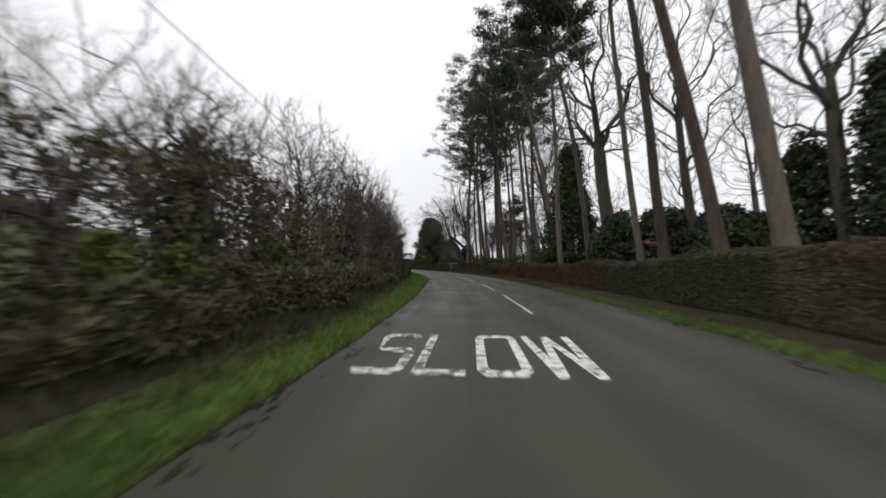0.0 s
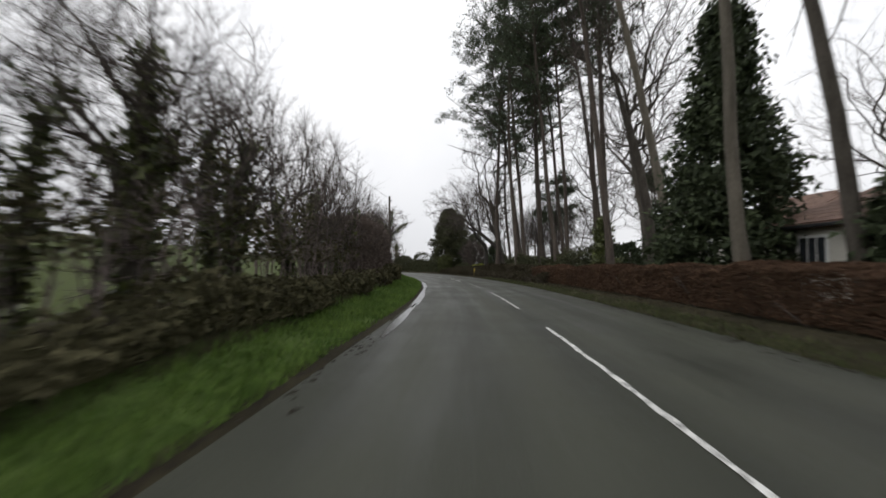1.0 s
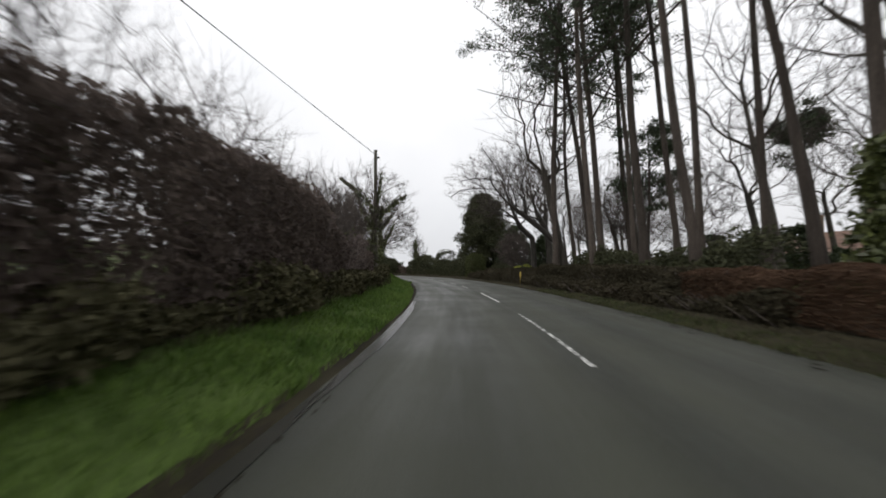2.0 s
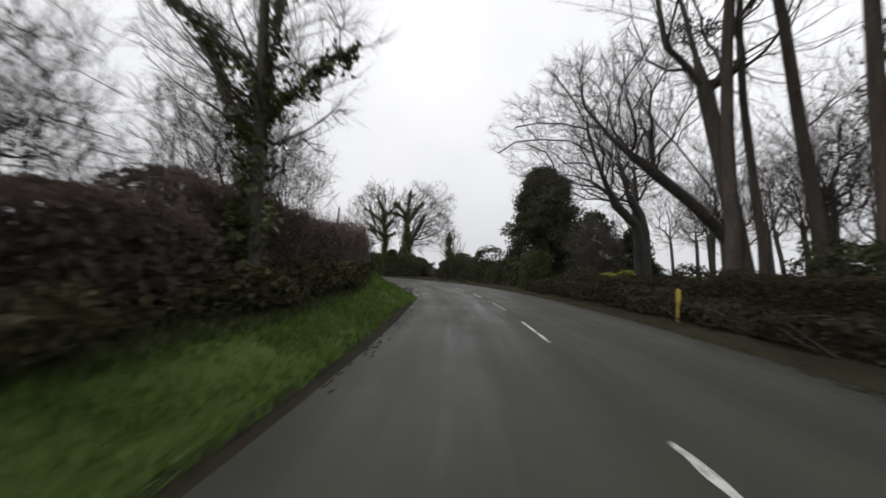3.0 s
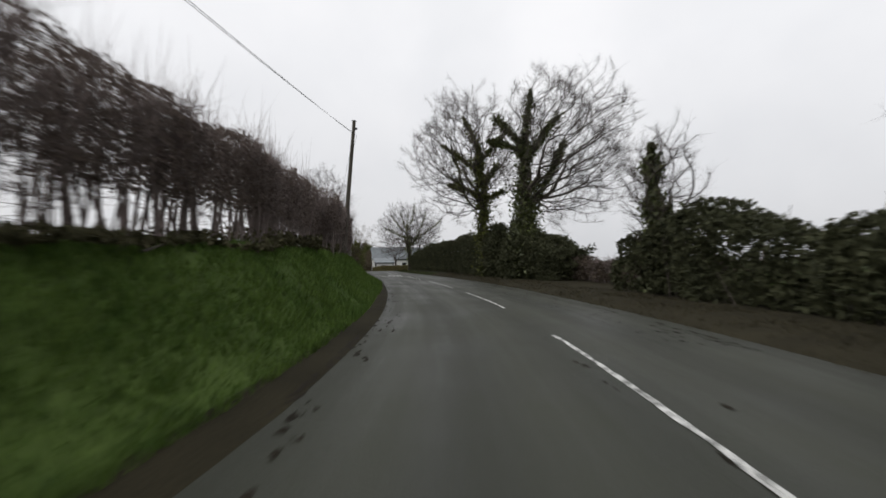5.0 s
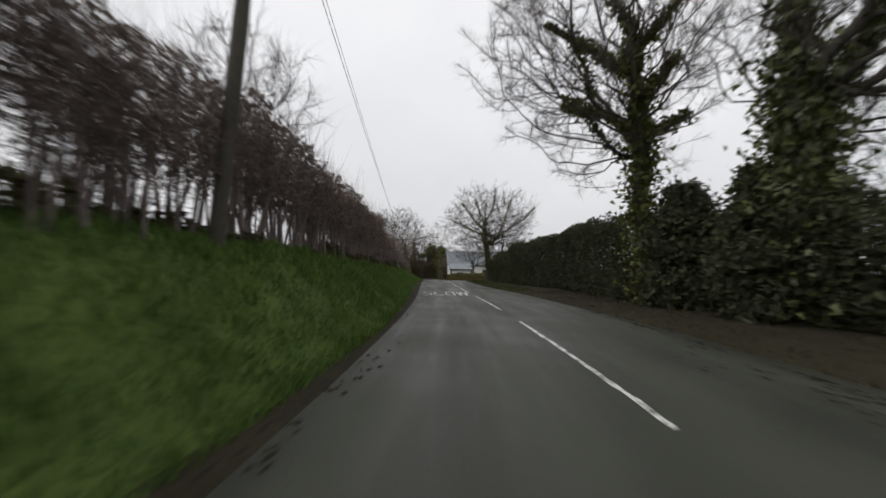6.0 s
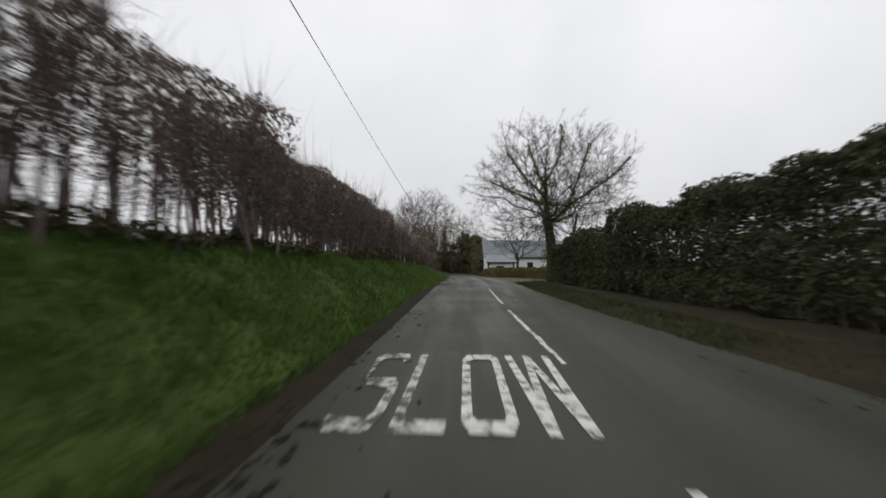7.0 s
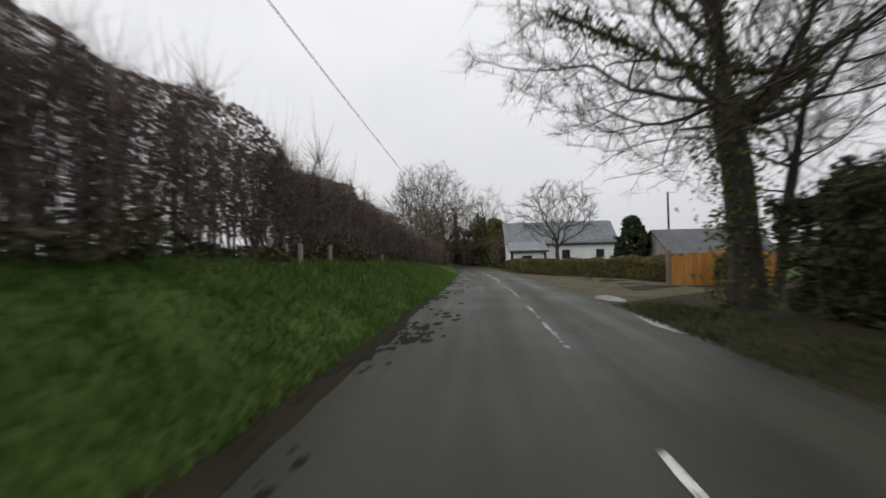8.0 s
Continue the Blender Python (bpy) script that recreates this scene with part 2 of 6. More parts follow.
POLE_WOOD = material("creosote_wood", (0.05, 0.045, 0.036), (0.11, 0.1, 0.08), 2, 0.85, 0.5, 10, 0.2, stretch=(4, 4, 0.4))
CABLE = material("black_cable", (0.02, 0.02, 0.022), (0.035, 0.035, 0.037), 5, 0.6, 0)
STEEL = material("galvanised_steel", (0.3, 0.31, 0.32), (0.42, 0.43, 0.44), 4, 0.5, 0.05, 8, 0.5, metal=0.7)
RENDER_WHITE = material("white_render", (0.68, 0.68, 0.66), (0.82, 0.82, 0.8), 0.8, 0.85, 0.25, 25, 0.2)
SLATE = material("slate", (0.13, 0.145, 0.155), (0.22, 0.24, 0.25), 1.0, 0.5, 0.15, 10, 0.4, random_tint=0.2)
SLATE_DARK = material("dark_slate", (0.06, 0.062, 0.066), (0.11, 0.113, 0.12), 1.0, 0.55, 0.15, 10, 0.4)
BLACK_TRIM = material("black_paint", (0.015, 0.015, 0.016), (0.03, 0.03, 0.031), 3, 0.5, 0.05)
GLASS = material("window_glass", (0.02, 0.023, 0.026), (0.035, 0.04, 0.044), 1, 0.08, 0, 4, 0.5)
ORANGE_WOOD = material("orange_stained_wood", (0.38, 0.16, 0.035), (0.58, 0.27, 0.07), 1.5, 0.65, 0.3, 9, 0.3, random_tint=0.14, stretch=(4, 4, 0.5))
FENCE_WOOD = material("weathered_wood", (0.13, 0.1, 0.07), (0.24, 0.195, 0.14), 1.5, 0.85, 0.4, 9, 0.2, random_tint=0.2, stretch=(4, 4, 0.5))
RED_TILE = material("red_clay_tile", (0.14, 0.09, 0.07), (0.225, 0.145, 0.112), 0.8, 0.8, 0.3, 12, 0.2, random_tint=0.15)
BRICK = material("red_brick", (0.13, 0.095, 0.068), (0.2, 0.145, 0.1), 1.5, 0.85, 0.4, 14, 0.2)
CREAM = material("cream_render", (0.5, 0.48, 0.42), (0.66, 0.64, 0.57), 0.8, 0.85, 0.25, 20, 0.2)
YELLOW = material("yellow_paint", (0.36, 0.26, 0.05), (0.5, 0.36, 0.08), 4, 0.5, 0.05, 8, 0.4)
STONE = material("pale_stone", (0.24, 0.22, 0.19), (0.38, 0.36, 0.32), 2, 0.9, 0.5, 12, 0.2, random_tint=0.2)
CROP = material("field_grass", (0.034, 0.048, 0.01), (0.06, 0.076, 0.018), 0.25, 0.9, 0.4, 30, 0.15)


# ---- building helpers ----
def thing(name, at, label, category, group="", kind=""):
    ob = new(name)
    ob.location = at
    return tagged(ob, label, category, group, kind)


def mesh_part(name, mesh, mat, parent=None, label="", kind=""):
    mesh.materials.clear()
    mesh.materials.append(mat)
    ob = new(name, mesh)
    ob.parent = parent
    return tagged(ob, label, kind=kind)


def part(name, bm, mat, parent, label=""):
    mesh = bpy.data.meshes.new(name)
    bm.to_mesh(mesh)
    bm.free()
    return mesh_part(name, mesh, mat, parent, label)


def raw_mesh(name, verts, faces):
    """A mesh of equal-sided faces from arrays."""
    verts, faces = np.asarray(verts, np.float32), np.asarray(faces, np.int32)
    mesh = bpy.data.meshes.new(name)
    mesh.vertices.add(len(verts))
    mesh.vertices.foreach_set("co", verts.ravel())
    sides = faces.shape[1]
    mesh.loops.add(faces.size)
    mesh.loops.foreach_set("vertex_index", faces.ravel())
    mesh.polygons.add(len(faces))
    mesh.polygons.foreach_set("loop_start", np.arange(0, faces.size, sides, dtype=np.int32))
    mesh.update(calc_edges=True)
    mesh.validate()
    return mesh


def box(bm, lo, hi, bevel=0.0):
    made = bmesh.ops.create_cube(bm, size=1)["verts"]
    size, mid = [b - a for a, b in zip(lo, hi)], [(a + b) / 2 for a, b in zip(lo, hi)]
    bmesh.ops.scale(bm, vec=size, verts=made)
    bmesh.ops.translate(bm, vec=mid, verts=made)
    if bevel:
        edges = list({e for v in made for e in v.link_edges})
        bmesh.ops.bevel(bm, geom=edges, offset=bevel, segments=1, affect="EDGES")
    return bm


def boxed(lo, hi, bevel=0.0):
    return box(bmesh.new(), lo, hi, bevel)


def tubes(segs, sides):
    """Tapered tubes from rows of x0 y0 z0 x1 y1 z1 r0 r1."""
    segs = np.asarray(segs, float).reshape(-1, 8)
    a, b, r0, r1 = segs[:, :3], segs[:, 3:6], segs[:, 6], segs[:, 7]
    d = b - a
    d /= np.linalg.norm(d, axis=1, keepdims=True) + 1e-9
    a, b = a - d * r0[:, None] * 0.25, b + d * r1[:, None] * 0.25
    side = np.cross(d, np.where(np.abs(d[:, 2:]) < 0.9, [[0, 0, 1.0]], [[1.0, 0, 0]]))
    side /= np.linalg.norm(side, axis=1, keepdims=True) + 1e-9
    up = np.cross(d, side)
    ang = np.arange(sides) * 2 * np.pi / sides
    ring = side[:, None] * np.cos(ang)[None, :, None] + up[:, None] * np.sin(ang)[None, :, None]
    verts = np.concatenate([a[:, None] + ring * r0[:, None, None], b[:, None] + ring * r1[:, None, None]], 1).reshape(-1, 3)
    k = np.arange(sides)
    quad = np.stack([k, (k + 1) % sides, (k + 1) % sides + sides, k + sides], 1)
    faces = (quad[None] + np.arange(len(segs))[:, None, None] * 2 * sides).reshape(-1, 4)
    return verts, faces


def spikes(segs):
    """Fine three-sided twigs that run to a point, from the same rows."""
    verts, faces = tubes(segs, 3)
    n = len(verts) // 6
    verts = verts.reshape(n, 6, 3)
    verts = np.concatenate([verts[:, :3], verts[:, 3:].mean(1, keepdims=True)], 1).reshape(-1, 3)
    tri = np.array([[0, 1, 3], [1, 2, 3], [2, 0, 3]])
    return verts, (tri[None] + np.arange(n)[:, None, None] * 4).reshape(-1, 3)


def halved(piece):
    """Quads cut into triangles."""
    verts, f = piece
    return verts, np.concatenate([f[:, [0, 1, 2]], f[:, [0, 2, 3]]])


def joined(*pieces):
    verts, faces, n = [], [], 0
    for v, f in pieces:
        verts.append(v)
        faces.append(f + n)
        n += len(v)
    return np.concatenate(verts), np.concatenate(faces)


def leaves(rng, centres, size, stretch=1.6):
    """Small pointed leaves, each turned its own way."""
    n = len(centres)
    size = np.asarray(size) * rng.uniform(0.6, 1.4, n)
    u = rng.normal(size=(n, 3))
    u /= np.linalg.norm(u, axis=1, keepdims=True)
    v = np.cross(u, rng.normal(size=(n, 3)))
    v /= np.linalg.norm(v, axis=1, keepdims=True) + 1e-9
    u, v = u * (size * stretch / 2)[:, None], v * (size / 2)[:, None]
    verts = np.stack([centres - u * 0.9 + v * 0.9, centres - u * 0.5 - v * 1.1, centres + u * 1.2 + v * 0.2], 1).reshape(-1, 3)
    return verts, np.arange(3 * n).reshape(n, 3)


def needles(rng, centres, length, width):
    """Thin blades, each turned its own way."""
    n = len(centres)
    u = rng.normal(size=(n, 3))
    u[:, 2] += 0.4
    u /= np.linalg.norm(u, axis=1, keepdims=True)
    v = np.cross(u, rng.normal(size=(n, 3)))
    v /= np.linalg.norm(v, axis=1, keepdims=True) + 1e-9
    u, v = u * (length * rng.uniform(0.6, 1.3, n))[:, None], v * width / 2
    verts = np.stack([centres - v, centres + v, centres + u], 1).reshape(-1, 3)
    return verts, np.arange(3 * n).reshape(n, 3)


# ---- the line of the road: metres along it, metres to the right of the driven line ----
DRIVEN = [(-2.2, -35), (-1.1, -18), (0, 0), (0.58, 9.16), (0.85, 18.23), (0.77, 27.17), (0.34, 35.96), (-0.49, 44.56), (-1.75, 52.96), (-3.41, 61.17), (-5.51, 69.2),
          (-8.16, 77.01), (-11.61, 84.55), (-15.94, 91.66), (-21.05, 98.27), (-26.51, 104.56), (-32.19, 110.6), (-37.98, 116.4), (-43.69, 122.04),
          (-50.8, 129.05), (-58.0, 136.0), (-72.5, 149.5), (-87.5, 162.6), (-104.5, 175.2), (-124, 186), (-160, 200), (-220, 218)]


def smooth_line(points, step=0.5):
    p = np.array(points, float)
    p = np.concatenate([[2 * p[0] - p[1]], p, [2 * p[-1] - p[-2]]])
    out = []
    for a, b, c, d in zip(p[:-3], p[1:-2], p[2:-1], p[3:]):
        for t in np.linspace(0, 1, max(2, int(np.linalg.norm(c - b) / step)), endpoint=False):
            out.append(0.5 * (2 * b + (c - a) * t + (2 * a - 5 * b + 4 * c - d) * t * t + (3 * b - a - 3 * c + d) * t ** 3))
    return np.array(out)


LINE = smooth_line(DRIVEN)
ALONG = np.r_[0, np.cumsum(np.linalg.norm(np.diff(LINE, axis=0), axis=1))]
ALONG -= ALONG[np.argmin(np.abs(LINE[:, 1]) + np.abs(LINE[:, 0]))]
HEADING = np.gradient(LINE, axis=0)
HEADING /= np.linalg.norm(HEADING, axis=1, keepdims=True)


def plan(s, off):
    """x, y of places given along the road and to its right; works on arrays."""
    s, off = np.broadcast_arrays(np.asarray(s, float), np.asarray(off, float))
    x, y = np.interp(s, ALONG, LINE[:, 0]), np.interp(s, ALONG, LINE[:, 1])
    hx, hy = np.interp(s, ALONG, HEADING[:, 0]), np.interp(s, ALONG, HEADING[:, 1])
    n = np.hypot(hx, hy)
    return x + off * hy / n, y - off * hx / n


def bearing(s):
    """Degrees by which the road has turned to the left of +y."""
    return float(np.degrees(np.arctan2(-np.interp(s, ALONG, HEADING[:, 0]), np.interp(s, ALONG, HEADING[:, 1]))))


def ease(x):
    x = np.clip(x, 0, 1)
    return x * x * (3 - 2 * x)


def road_z(s):
    return -1.3 * ease((np.asarray(s, float) - 138) / 60)


def right_edge(s):
    return np.interp(s, [-40, 60, 110, 122, 130, 138, 145, 300], [4.55, 4.6, 4.5, 3.95, 3.3, 2.95, 3.0, 3.2])


def left_edge(s):
    return np.interp(s, [-40, 18, 25, 29, 37, 66, 71, 76, 82, 90, 102, 140, 300], [-1.85, -1.85, -1.8, -1.7, -1.56, -1.5, -1.38, -1.7, -1.9, -1.5, -1.4, -1.38, -1.3])


def grass_edge(s):
    return np.interp(s, [-40, 14, 25, 33, 50, 66, 71, 76, 82, 92, 102, 106, 112, 122, 135, 139, 144, 150, 160, 300], [-2.0, -2.05, -2.15, -1.95, -1.75, -1.95, -1.5, -2.0, -2.3, -2.1, -1.95, -1.8, -1.68, -1.9, -2.0, -1.85, -1.75, -1.5, -1.45, -1.4])


def bank(s):
    return np.interp(s, [-40, 20, 50, 66, 78, 87, 100, 110, 120, 135, 150, 200], [0.3, 0.3, 0.4, 0.6, 0.95, 1.35, 1.65, 1.65, 1.5, 1.3, 1.0, 0.6])


def land(s, off):
    """Height of the ground."""
    s, off = np.broadcast_arrays(np.asarray(s, float), np.asarray(off, float))
    z = road_z(s)
    d = grass_edge(s) + 0.1 - off
    left = bank(s) * ease(d / 2.2) + np.clip(d - 5, 0, 40) * 0.13 * (1 - ease((s - 75) / 40))
    e = off - right_edge(s)
    right = 0.12 * ease(e / 1.2) * (1 - ease((s - 143) / 3)) - np.clip(e - 3, 0, 14) * 0.02 * ease((s - 130) / 15)
    return z + np.where(d > 0, left, 0) + np.where(e > 0, right, 0)


def spot(s, off, lift=0.0):
    x, y = plan(s, off)
    return float(x), float(y), float(land(s, off)) + lift


# ---- ground and road ----
def build_ground():
    ss = np.concatenate([np.arange(-34, 215, 1.0), np.arange(215, 262, 4.0)])
    fixed = [-58, -48, -36, -24, -15, -10, -8, -7]
    rng = np.random.default_rng(3)
    rows = []
    for s in ss:
        le, re = float(left_edge(s)), float(right_edge(s))
        offs = fixed + list(np.linspace(-6.4, float(grass_edge(s)), 11)) + [le] + [le + 0.15, (le + re) / 2, re - 0.15] + list(np.linspace(re, re + 3, 7)) + [9, 11, 14, 18, 25, 36, 60, 95]
        offs = np.array(offs)
        x, y = plan(np.full(len(offs), s), offs)
        z = land(np.full(len(offs), s), offs)
        z += rng.normal(0, 0.02, len(offs)) * (np.abs(offs - 1.4) > 3.6)
        z[0], z[-1] = -2.4, -2.4
        z[(offs > le + 0.05) & (offs < re - 0.05)] -= 0.06
        rows.append(np.stack([x, y, z], 1))
    rows = np.array(rows)
    n, m = rows.shape[:2]
    i, j = np.meshgrid(np.arange(n - 1), np.arange(m - 1), indexing="ij")
    k = (i * m + j).ravel()
    faces = np.stack([k, k + 1, k + m + 1, k + m], 1)
    far = np.array([(-2500, -2500, -2.2), (2500, -2500, -2.2), (2500, 2500, -2.2), (-2500, 2500, -2.2)])
    verts, faces = joined((rows.reshape(-1, 3), faces), (far, np.array([[0, 1, 2, 3]])))
    ob = mesh_part("ground", raw_mesh("ground", verts, faces), SOIL)
    tagged(ob, "damp green verges, banks and fields beside the lane", "ground", kind="structure")
    for p in ob.data.polygons:
        p.use_smooth = True
    ob.data.materials.append(CROP)
    ob.data.materials.append(MUD)
    for p in ob.data.polygons:
        row, col = divmod(p.index, m - 1)
        if p.index == len(faces) - 1 or col < 7:
            p.material_index = 1
        elif (col < 13 and ss[row] < 86) or (col < 16 and ss[row] < 20) or col < 11 or col in (18, 19) or 24 <= col <= 31 or (22 <= col <= 23 and ss[row] < 146):
            p.material_index = 2


def strip_mesh(name, s0, s1, off0, off1, lift, step=1.0, across=2, ragged=0.0, seed=0):
    """A strip that follows the road between two offsets, which may be functions of s."""
    rng = np.random.default_rng(seed)
    ss = np.linspace(s0, s1, max(2, int((s1 - s0) / step) + 1))
    rows, lines = [], []
    for s in ss:
        a = off0(s) if callable(off0) else off0
        b = off1(s) if callable(off1) else off1
        offs = np.linspace(a + rng.normal(0, ragged), b + rng.normal(0, ragged), across)
        x, y = plan(np.full(across, s), offs)
        lines.append(offs)
        rows.append(np.stack([x, y, road_z(np.full(across, s)) + lift], 1))
    rows = np.array(rows)
    n, m = rows.shape[:2]
    i, j = np.meshgrid(np.arange(n - 1), np.arange(m - 1), indexing="ij")
    k = (i * m + j).ravel()
    faces = np.stack([k, k + 1, k + m + 1, k + m], 1)
    mesh = raw_mesh(name, rows.reshape(-1, 3), faces)
    across_all, along_all = np.array(lines).reshape(-1), np.repeat(ss, m)
    layer = mesh.uv_layers.new(name="lane")
    layer.data.foreach_set("uv", np.stack([across_all[faces.ravel()], along_all[faces.ravel()]], 1).ravel().astype(np.float32))
    return mesh


def build_road():
    ob = mesh_part("road", strip_mesh("road", -33, 255, lambda s: left_edge(s) - 0.12, lambda s: right_edge(s) + 0.12, 0.0, 0.7, 7, 0.05, 1), ASPHALT)
    tagged(ob, "damp grey asphalt country lane with ragged edges", "road", kind="structure")
    for p in ob.data.polygons:
        p.use_smooth = True


def centre(s):
    return np.interp(s, [-40, 20, 60, 100, 107, 114, 122, 131, 300], [1.55, 1.6, 1.5, 1.75, 1.66, 1.47, 1.22, 1.06, 1.0])


def build_markings():
    dashes = ((-16, 6), (-7, 6), (11.0, 6.3), (20.6, 6.4), (30.6, 7.0), (41.5, 6.0), (51.0, 5.5), (60.9, 3.0), (66.8, 2.8), (72.8, 2.7), (78.4, 3.5), (88.0, 5.6), (97.7, 5.8), (106.6, 6.8), (116.2, 5.9), (125.0, 5.6), (132.3, 6.3),
              (141.4, 4.6), (147.6, 5.0), (156.5, 6.0), (165.5, 6.0), (174.5, 6.0))
    for s, length in dashes:
        ob = mesh_part("centre_line_dash", strip_mesh("centre_line_dash", s, s + length, lambda q: centre(q) - 0.036, lambda q: centre(q) + 0.036, 0.006, 0.25, 2, 0.009, int(s + 50)), PAINT_FAINT if s in (141.4, 147.6) else PAINT_OLD if s in (66.8, 41.5) else PAINT)
        tagged(ob, "white painted centre line dash on damp asphalt", "road marking", "centre line dashes", "structure")


def letter_strokes(ch):
    """Strokes of a road letter in a box one wide and one high: lists of corner points of quads."""
    w = 0.2
    if ch == "L":
        return [[(0, 0), (w, 0), (w, 1), (0, 1)], [(w, 0), (0.95, 0), (0.95, 0.1), (w, 0.1)]]
    if ch == "O":
        return [[(0, 0.1), (w, 0.14), (w, 0.86), (0, 0.9)], [(0.8, 0.14), (1, 0.1), (1, 0.9), (0.8, 0.86)],
                [(0, 0.1), (0.15, 0), (0.3, 0.1), (w, 0.14)], [(0.15, 0), (0.85, 0), (0.75, 0.1), (0.3, 0.1)], [(0.85, 0), (1, 0.1), (0.8, 0.14), (0.75, 0.1)],
                [(0, 0.9), (w, 0.86), (0.3, 0.9), (0.15, 1)], [(0.15, 1), (0.3, 0.9), (0.75, 0.9), (0.85, 1)], [(0.85, 1), (0.75, 0.9), (0.8, 0.86), (1, 0.9)]]
    if ch == "W":
        return [[(0.16, 0), (0.32, 0), (0.16, 1), (0, 1)], [(0.16, 0), (0.32, 0), (0.56, 1), (0.42, 1)], [(0.68, 0), (0.84, 0), (0.56, 1), (0.42, 1)], [(0.68, 0), (0.84, 0), (1, 1), (0.84, 1)]]
    return [[(0, 0.12), (0.15, 0), (0.85, 0), (0.7, 0.1)], [(0.85, 0), (1, 0.1), (0.8, 0.15), (0.7, 0.1)], [(1, 0.1), (1, 0.45), (0.8, 0.42), (0.8, 0.15)],
            [(1, 0.45), (0.85, 0.56), (0.15, 0.54), (0.3, 0.45)], [(0.8, 0.42), (1, 0.45), (0.7, 0.5), (0.3, 0.45)],
            [(0.15, 0.54), (0.2, 0.6), (0.2, 0.88), (0, 0.9)], [(0, 0.9), (0.2, 0.86), (0.3, 0.9), (0.15, 1)], [(0.15, 1), (0.3, 0.9), (0.85, 0.9), (0.85, 1)], [(0.85, 1), (0.75, 0.9), (0.8, 0.82), (1, 0.86)]]


def build_word(s0, off0, tall, wide, gap):
    for k, ch in enumerate("SLOW"):
        bm = bmesh.new()
        at = off0 + k * (wide + gap)
        span = wide * (1.25 if ch == "W" else 1)
        for lift, stroke in enumerate(letter_strokes(ch)):
            pts = []
            for u, v in stroke:
                x, y = plan(s0 + v * tall, at + u * span)
                pts.append(bm.verts.new((float(x), float(y), float(road_z(s0 + v * tall)) + 0.006 + 0.0012 * lift)))
            bm.faces.new(pts)
        bmesh.ops.recalc_face_normals(bm, faces=bm.faces)
        ob = part("road_letter", bm, PAINT_OLD if ch in "SL" else PAINT, None)
        tagged(ob, "tall worn white letter %s painted on the lane" % ch, "road marking", "painted warning word", "structure")


build_ground()
build_road()
build_markings()
build_word(4.85, -1.45, 2.75, 0.66, 0.1)
build_word(122.8, -1.14, 2.6, 0.45, 0.09)


# ---- trees ----
def grow(rng, height, radius, first=0.3, limbs=9, spread=0.9, levels=3, lean=(0, 0), wobble=0.07, rise=0.25, twigs=5, reach=0.5, forks=1, taper=0.25):
    """A bare tree as rows for tubes(), by level: the stem or stems, limbs, branches, twigs."""
    out = [[] for _ in range(levels + 1)]

    def stick(p, d, length, r, level):
        count = max(2, int({0: 9, 1: 6, 2: 4}.get(level, 2)))
        end_r = r * (taper if level == 0 else 0.3)
        p, d = np.array(p, float), np.array(d, float)
        nodes = []
        for k in range(count):
            d = d + rng.normal(0, wobble * (1 + level * 0.9), 3) + np.array([0, 0, rise * 0.12 * (level > 0)])
            d /= np.linalg.norm(d)
            q = p + d * length / count
            ra, rb = r + (end_r - r) * k / count, r + (end_r - r) * (k + 1) / count
            out[min(level, levels)].append((*p, *q, ra, rb))
            nodes.append((q, d.copy(), rb, (k + 1) / count))
            p = q
        if level >= levels:
            return
        n = {0: limbs, 1: twigs + 2, 2: twigs}.get(level, twigs)
        for _ in range(n):
            low = first if level == 0 else 0.2
            f = low + (1 - low) * rng.uniform() ** 0.8
            q, dd, rr, _ = nodes[min(int(f * count), count - 1)]
            q = q - dd * rng.uniform(0, length / count)
            side = np.cross(dd, rng.normal(size=3))
            side /= np.linalg.norm(side) + 1e-9
            nd = dd * (1 - spread * 0.55) + side * spread + np.array([0, 0, rise])
            nd /= np.linalg.norm(nd)
            size = length * reach * (1.15 - 0.7 * f if level == 0 else 0.9 - 0.4 * f) * rng.uniform(0.75, 1.2)
            stick(q, nd, size, max(rr * 0.55, 0.004) * (0.9 if level == 0 else 1), level + 1)

    for k in range(forks):
        ang = rng.uniform(0, 6.28)
        tilt = 0.0 if forks == 1 else 0.22
        stick((0.12 * k, 0, -0.15), (lean[0] + tilt * math.cos(ang + k * 3.14), lean[1] + tilt * math.sin(ang + k * 3.14), 1), height, radius * (1 if forks == 1 else 0.8), 0)
    return out


